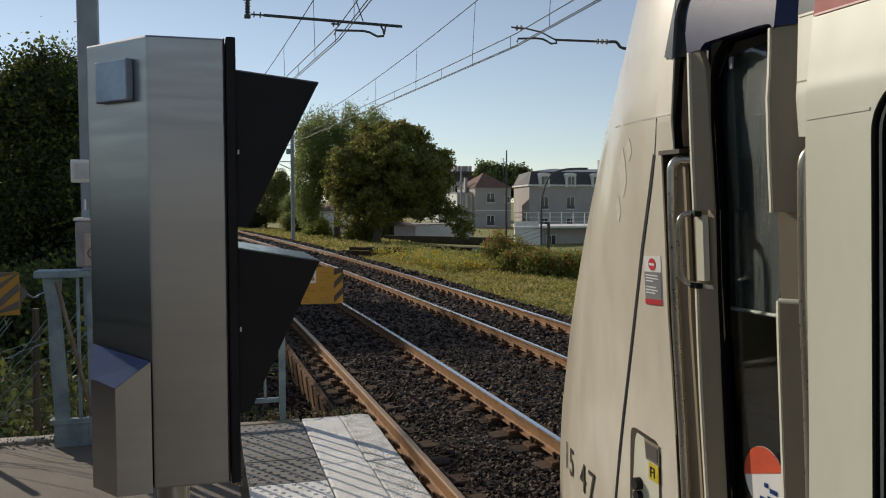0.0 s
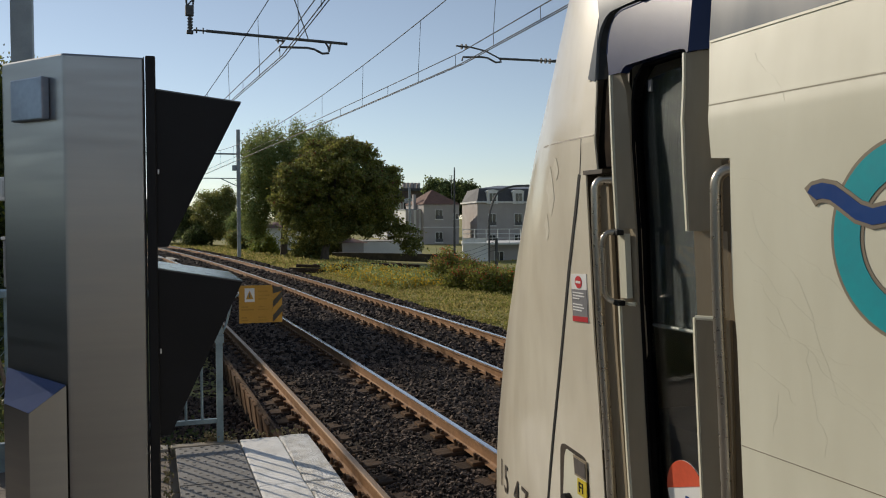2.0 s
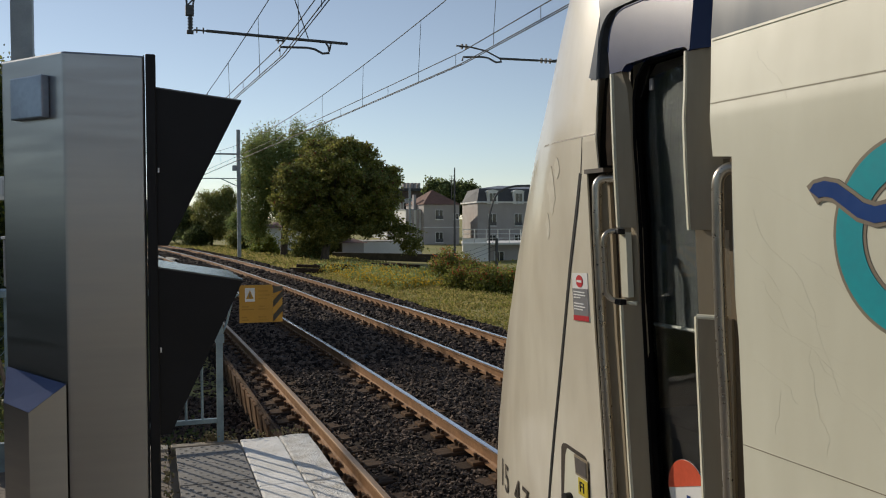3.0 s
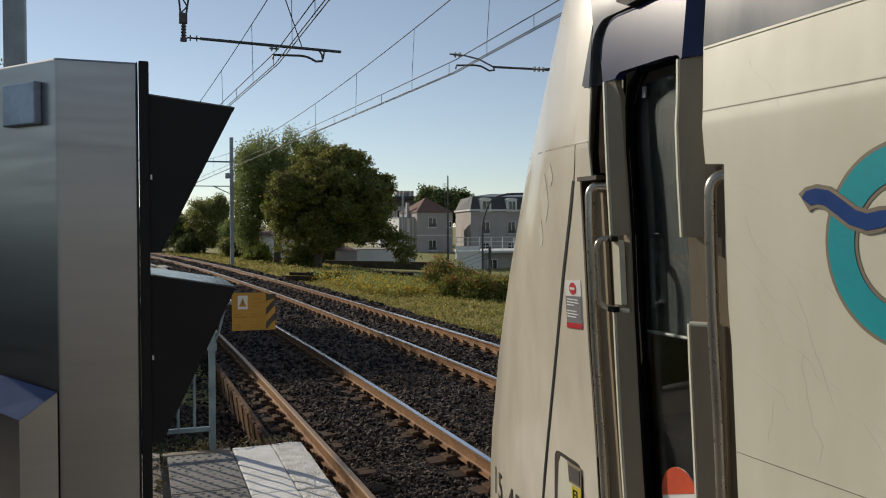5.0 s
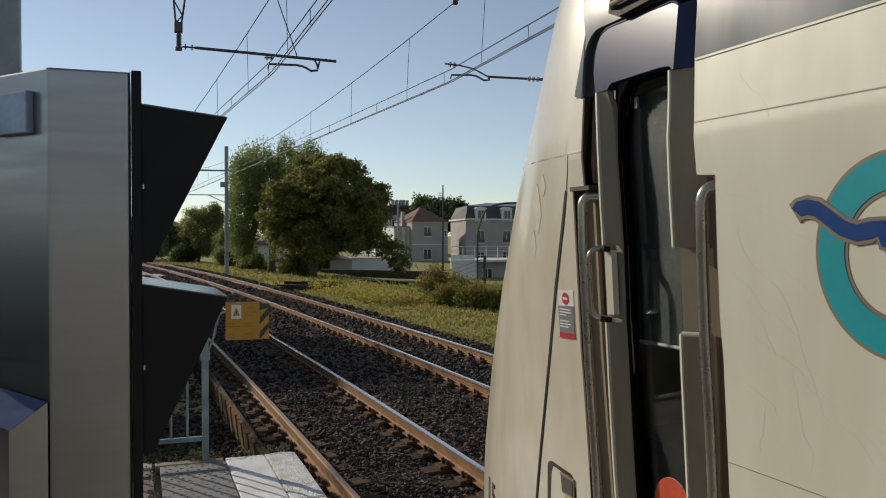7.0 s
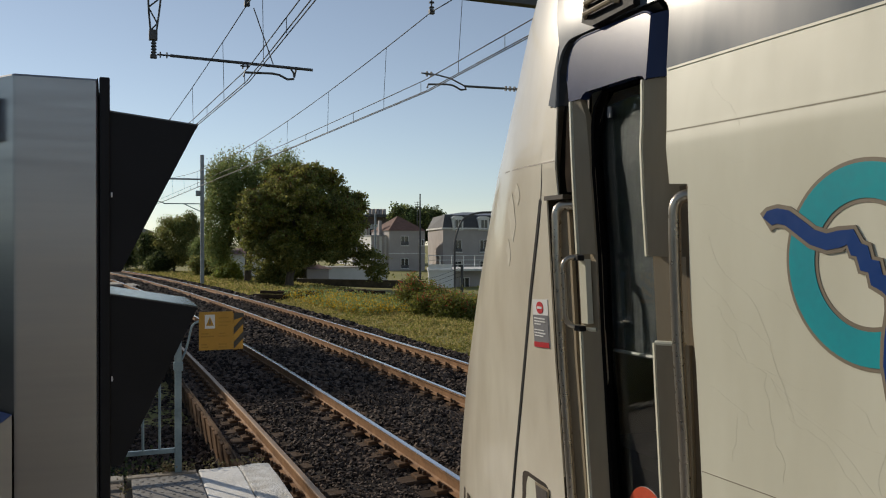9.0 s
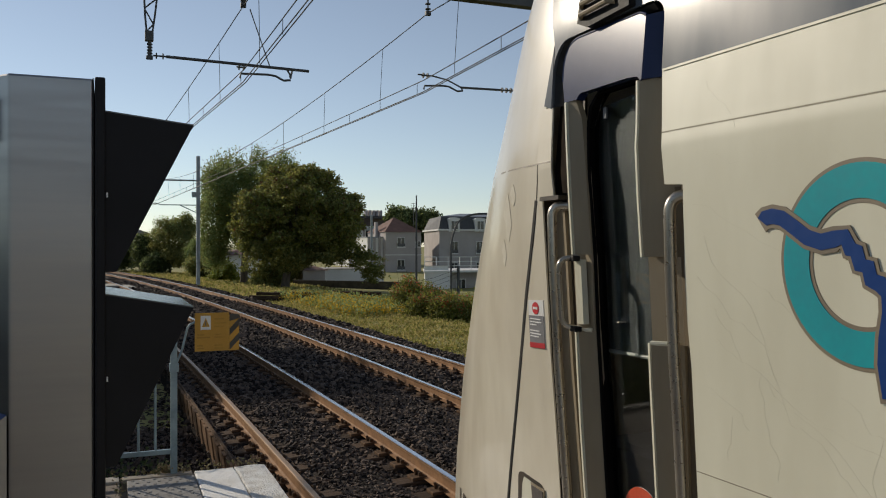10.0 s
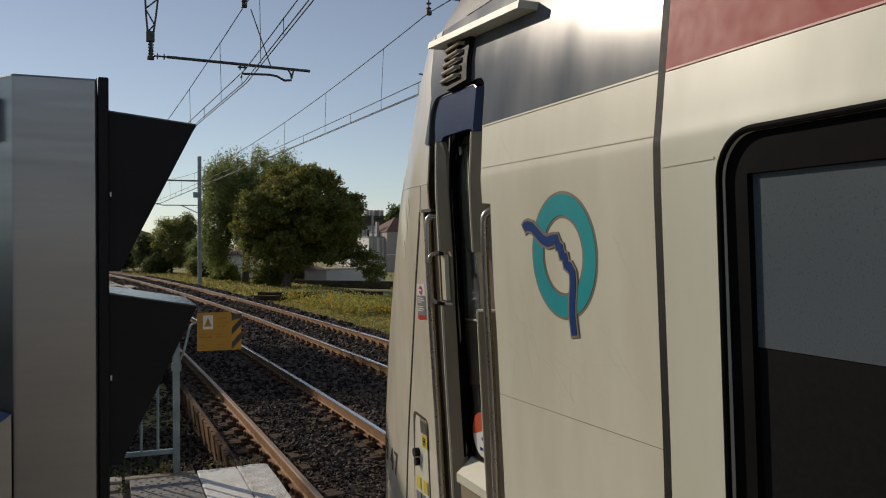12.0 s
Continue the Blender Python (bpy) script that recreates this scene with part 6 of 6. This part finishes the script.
def build_houses():
    h = thing("house", "two-storey pale rendered house with a brown tiled hip roof", "house")
    x0, x1, y0, y1 = 31.0, 35.9, 104, 112
    part("wall", box(x0, x1, y0, y1, -2, 4.346), RENDER, h)
    part("roof", hip(x0, x1, y0, y1, 4.35, 6.4, 0.18), TILE, h)
    part("cornice", box(x0 - 0.1, x1 + 0.1, y0 - 0.1, y0 - 0.003, 1.32, 1.42), RENDERW, h)
    part("chimney", box(30.55, 30.9, 107, 107.6, 3.2, 5.7), RENDER, h)
    window(h, (32.6, y0 - 0.02, 2.45), (1, 0), 0.95, 1.15, rail=True)
    window(h, (32.6, y0 - 0.02, -0.55), (1, 0), 0.95, 1.25, rail=True)
    window(h, (35.1, y0 - 0.02, 2.45), (1, 0), 0.6, 0.7)
    part("side_wing", box(28.9, x0 - 0.004, y0 + 1.2, y1, -2, 3.6), RENDERW, h)
    part("side_wing_roof", box(28.8, x0 - 0.05, y0 + 1.1, y1, 3.604, 3.75), ZINC, h)
    for k in range(3):
        part("wing_pilaster", box(29.0 + 0.68 * k, 29.3 + 0.68 * k, y0 + 1.05, y0 + 1.196, -2, 3.6), RENDER, h)
    m = thing("mansard_house", "grey mansion block with dark slate mansard and white dormers", "house")
    x0, x1, y0, y1 = 37.7, 56, 102, 114
    part("wall", prism([(x0, y0), (x1, y0), (x1, y1), (x0 + 2.4, y1)], "z", -2, 4.55), RENDER, m)
    part("cornice", prism([(x0 - 0.25, y0 - 0.25), (x1, y0 - 0.25), (x1, y1), (x0 + 2.1, y1)], "z", 4.55, 4.75), RENDERW, m)
    bm = bmesh.new()
    lo = [bm.verts.new(p) for p in ((x0 - 0.1, y0 - 0.1, 4.75), (x1, y0 - 0.1, 4.75), (x1, y1, 4.75), (x0 + 2.3, y1, 4.75))]
    hi = [bm.verts.new(p) for p in ((x0 + 0.5, y0 + 0.7, 6.45), (x1, y0 + 0.7, 6.45), (x1, y1, 6.45), (x0 + 3.2, y1, 6.45))]
    for i in range(4):
        bm.faces.new((lo[i], lo[(i + 1) % 4], hi[(i + 1) % 4], hi[i]))
    bm.faces.new(hi)
    part("mansard_roof", bm, SLATE, m)
    bm = bmesh.new()
    lo = [bm.verts.new(p) for p in ((x0 + 0.5, y0 + 0.7, 6.46), (x1, y0 + 0.7, 6.46), (x1, y1, 6.46), (x0 + 3.2, y1, 6.46))]
    r = [bm.verts.new((x0 + 5, y0 + 5, 7.0)), bm.verts.new((x1, y0 + 5, 7.0))]
    bm.faces.new((lo[0], lo[1], r[1], r[0]))
    bm.faces.new((lo[3], lo[0], r[0]))
    bm.faces.new((lo[2], lo[3], r[0], r[1]))
    part("upper_roof", bm, ZINC, m)
    part("chimney", box(50.3, 51.5, 107, 108, 6.8, 8.3), RENDER, m)
    for i in range(4):
        x = 39.75 + i * 3.72
        d = part("dormer", box(x - 0.75, x + 0.75, y0 - 0.16, y0 + 1.2, 4.4, 6.0), RENDERW, m)
        part("dormer_cap", prism([(x + 0.85 * math.cos(a), 5.98 + 0.32 * math.sin(a)) for a in [math.pi * k / 8 for k in range(9)]], "y", y0 - 0.22, y0 + 1.2), RENDERW, d)
        window(m, (x - 0.45, y0 - 0.2, 4.5), (1, 0), 0.9, 1.3, sill=False)
        window(m, (x - 0.5, y0 - 0.02, 1.6), (1, 0), 1.0, 1.5, rail=True)
        window(m, (x - 0.5, y0 - 0.02, -1.2), (1, 0), 1.0, 1.5)
    s = thing("shed", "long low white shed with a brown roof", "shed")
    part("wall", box(14.96, 20.43, 72, 77, -1.6, 0.46), RENDERW, s)
    part("coping", box(14.96 + 0.003, 20.43 + 0.1, 71.9, 77.1, 0.46 + 0.001, 0.46 + 0.09), KERB, s)
    part("end_wall", box(13.05, 14.96 - 0.003, 71.6, 78, -1.6, 0.46 - 0.05), RENDER, s)
    part("roof", hip(13.05, 14.96 + 0.1, 71.6, 78, 0.46 - 0.046, 0.94, 0.25), TILE, s)
    wl = thing("stone_wall", "low dark old stone boundary wall", "wall", kind="structure")
    line = [(11.41, 68.0), (15.64, 64.0), (19.5, 60.0)]
    part("wall_face", prism(line + [(x + 0.1, y + 0.4) for x, y in line[::-1]], "z", -1.5, -0.24 - 0.07), STONEWALL, wl)
    part("wall_coping", prism([(x, y - 0.05) for x, y in line] + [(x + 0.1, y + 0.45) for x, y in line[::-1]], "z", -0.24 - 0.068, -0.24), STONEWALL, wl)
    f = thing("flat_roof_annex", "white flat-roofed annex with a pale steel roof railing", "building")
    x0, y0 = 20.6, 62.0
    part("wall", prism([(x0, y0), (x0 + 2.2, y0), (x0 + 3.2, y0 + 6), (x0 + 2.2, y0 + 6)], "z", -1.6, 0.42), RENDERW, f)
    part("wall", box(x0 + 2.203, 34, y0 + 1.2, y0 + 6, -1.6, 0.42), RENDER, f)
    part("roof_slab", prism([(x0 - 0.12, y0 - 0.12), (34, y0 - 0.12), (34, y0 + 6), (x0 + 2.1, y0 + 6)], "z", 0.42, 0.58), RENDERW, f)
    window(f, (x0 + 3.2, y0 + 1.18, -0.95), (1, 0), 0.75, 0.75)
    for z in (0.95, 1.30, 1.66):
        part("rail", tube([(x0, y0 + 0.05, z), (33, y0 + 0.05, z)], 0.028, 6), WHITE, f)
    for k in range(13):
        part("rail_post", box(x0 + k * 1.0 - 0.025, x0 + k * 1.0 + 0.025, y0 + 0.03, y0 + 0.08, 0.58, 1.68), WHITE, f)
    part("rail_panel", box(x0 + 0.05, x0 + 2.0, y0 + 0.09, y0 + 0.1, 0.6, 0.93), WHITE, f)
    p = thing("thin_mast", "thin black steel mast", "mast")
    part("shaft", tube([(19.89, 62.0, -1.3), (19.89, 62.0, 3.0), (19.89, 62.0, 6.5)], [0.10, 0.08, 0.05], 8), GANTRY, p)
    l = thing("street_lamp", "dark curved street lamp post", "street lamp")
    part("post", tube(bent([(20.35, 56, -1.2), (20.35, 56, 2.9), (20.9, 56, 4.4), (22.0, 56, 4.85), (23.2, 56, 4.9)], 0.6), 0.075, 8), GANTRY, l, smooth=True)
    part("lamp_head", box(23.2, 23.9, 55.9, 56.1, 4.82, 4.98, 0.04), GANTRY, l)
    b = thing("timber_post", "short dark timber pole with hanging wires", "post")
    part("shaft", tube([(20.75, 55.6, -1.2), (20.75, 55.6, 1.1)], 0.11, 8), GANTRY, b)
    for k in range(3):
        part("wire", tube([(20.75, 55.6, 0.9 - 0.3 * k), (19.0, 56, 0.25 - 0.3 * k), (17.2, 57, -0.2 - 0.2 * k), (15.8, 58, -0.35)], 0.012, 5), CABLE, b)
    # distant blocks
    a = thing("apartment_block", "beige apartment block with flat roof and chimneys", "apartment block")
    part("wall", box(37.3, 47, 140, 150, -2, 5.2), RENDER, a)
    part("attic_storey", box(37.6, 47, 140.6, 150, 5.2, 7.3), mat("brown attic cladding", (0.17, 0.13, 0.11), (0.12, 0.09, 0.08), 1.5, 0.8), a)
    part("balcony_rail", box(37.3, 47, 139.9, 139.99, 5.2, 6.0), RENDERW, a)
    part("roof", box(37.1, 47.2, 139.6, 150.2, 7.3, 7.75), SLATE, a)
    for x in (38.0, 39.9, 40.6, 41.3, 41.9, 42.6):
        part("chimney", box(x, x + 0.42, 143, 144, 7.75, 8.85), RENDER, a)
    for i in range(3):
        for z in (1.0, 3.9):
            window(a, (39.0 + i * 2.2, 139.98, z), (1, 0), 1.0, 1.5, sill=False)
    a = thing("apartment_block", "pale apartment block with vertical ribs", "apartment block")
    part("wall", box(35.2, 38.2, 137, 150, -2, 5.4), RENDERW, a)
    for k in range(4):
        part("rib", box(35.3 + k * 0.8, 35.55 + k * 0.8, 136.8, 136.996, -2, 5.3), RENDER, a)
    part("roof", box(35.0, 38.25, 136.8, 150, 5.4, 5.7), TILE, a)
    a = thing("grey_house", "distant grey house with slate roof beyond the shrubs", "house")
    part("wall", box(-6, 4, 150, 160, -1, 4.6), RENDER, a)
    part("roof", hip(-6, 4, 150, 160, 4.6, 6.6), SLATE, a)
    a = thing("low_house", "pale low house half hidden by trees", "house")
    part("wall", box(8.0, 15, 84, 92, -1, 1.6), RENDERW, a)
    part("roof", hip(8.0, 15, 84, 92, 1.6, 2.6), TILE, a)
    an = thing("roof_antenna", "thin rooftop television antenna", "antenna")
    part("mast", tube([(36.3, 108, 4.0), (36.3, 108, 8.4)], 0.04, 5), GANTRY, an)
    for z in (7.6, 8.0, 8.3):
        part("element", tube([(35.9, 108, z), (36.7, 108, z)], 0.03, 5), GANTRY, an)
    v = thing("vent_pipe", "slim blue-grey vent pipe", "pipe")
    part("pipe", tube([(24.8, 90, -1.5), (24.8, 90, 6.0)], 0.13, 8), POLE, v)


def build_background():
    build_overhead()
    build_houses()
    build_trees()
    build_meadow()

# ---- build ----
build_ground()
build_platform()
build_retaining_edge()
build_signal()
build_fence()
build_signs()
build_platform_gear()
train, train_leaf = build_train()
build_background()
build_surroundings()
build_tracks()
build_ballast()
motions()
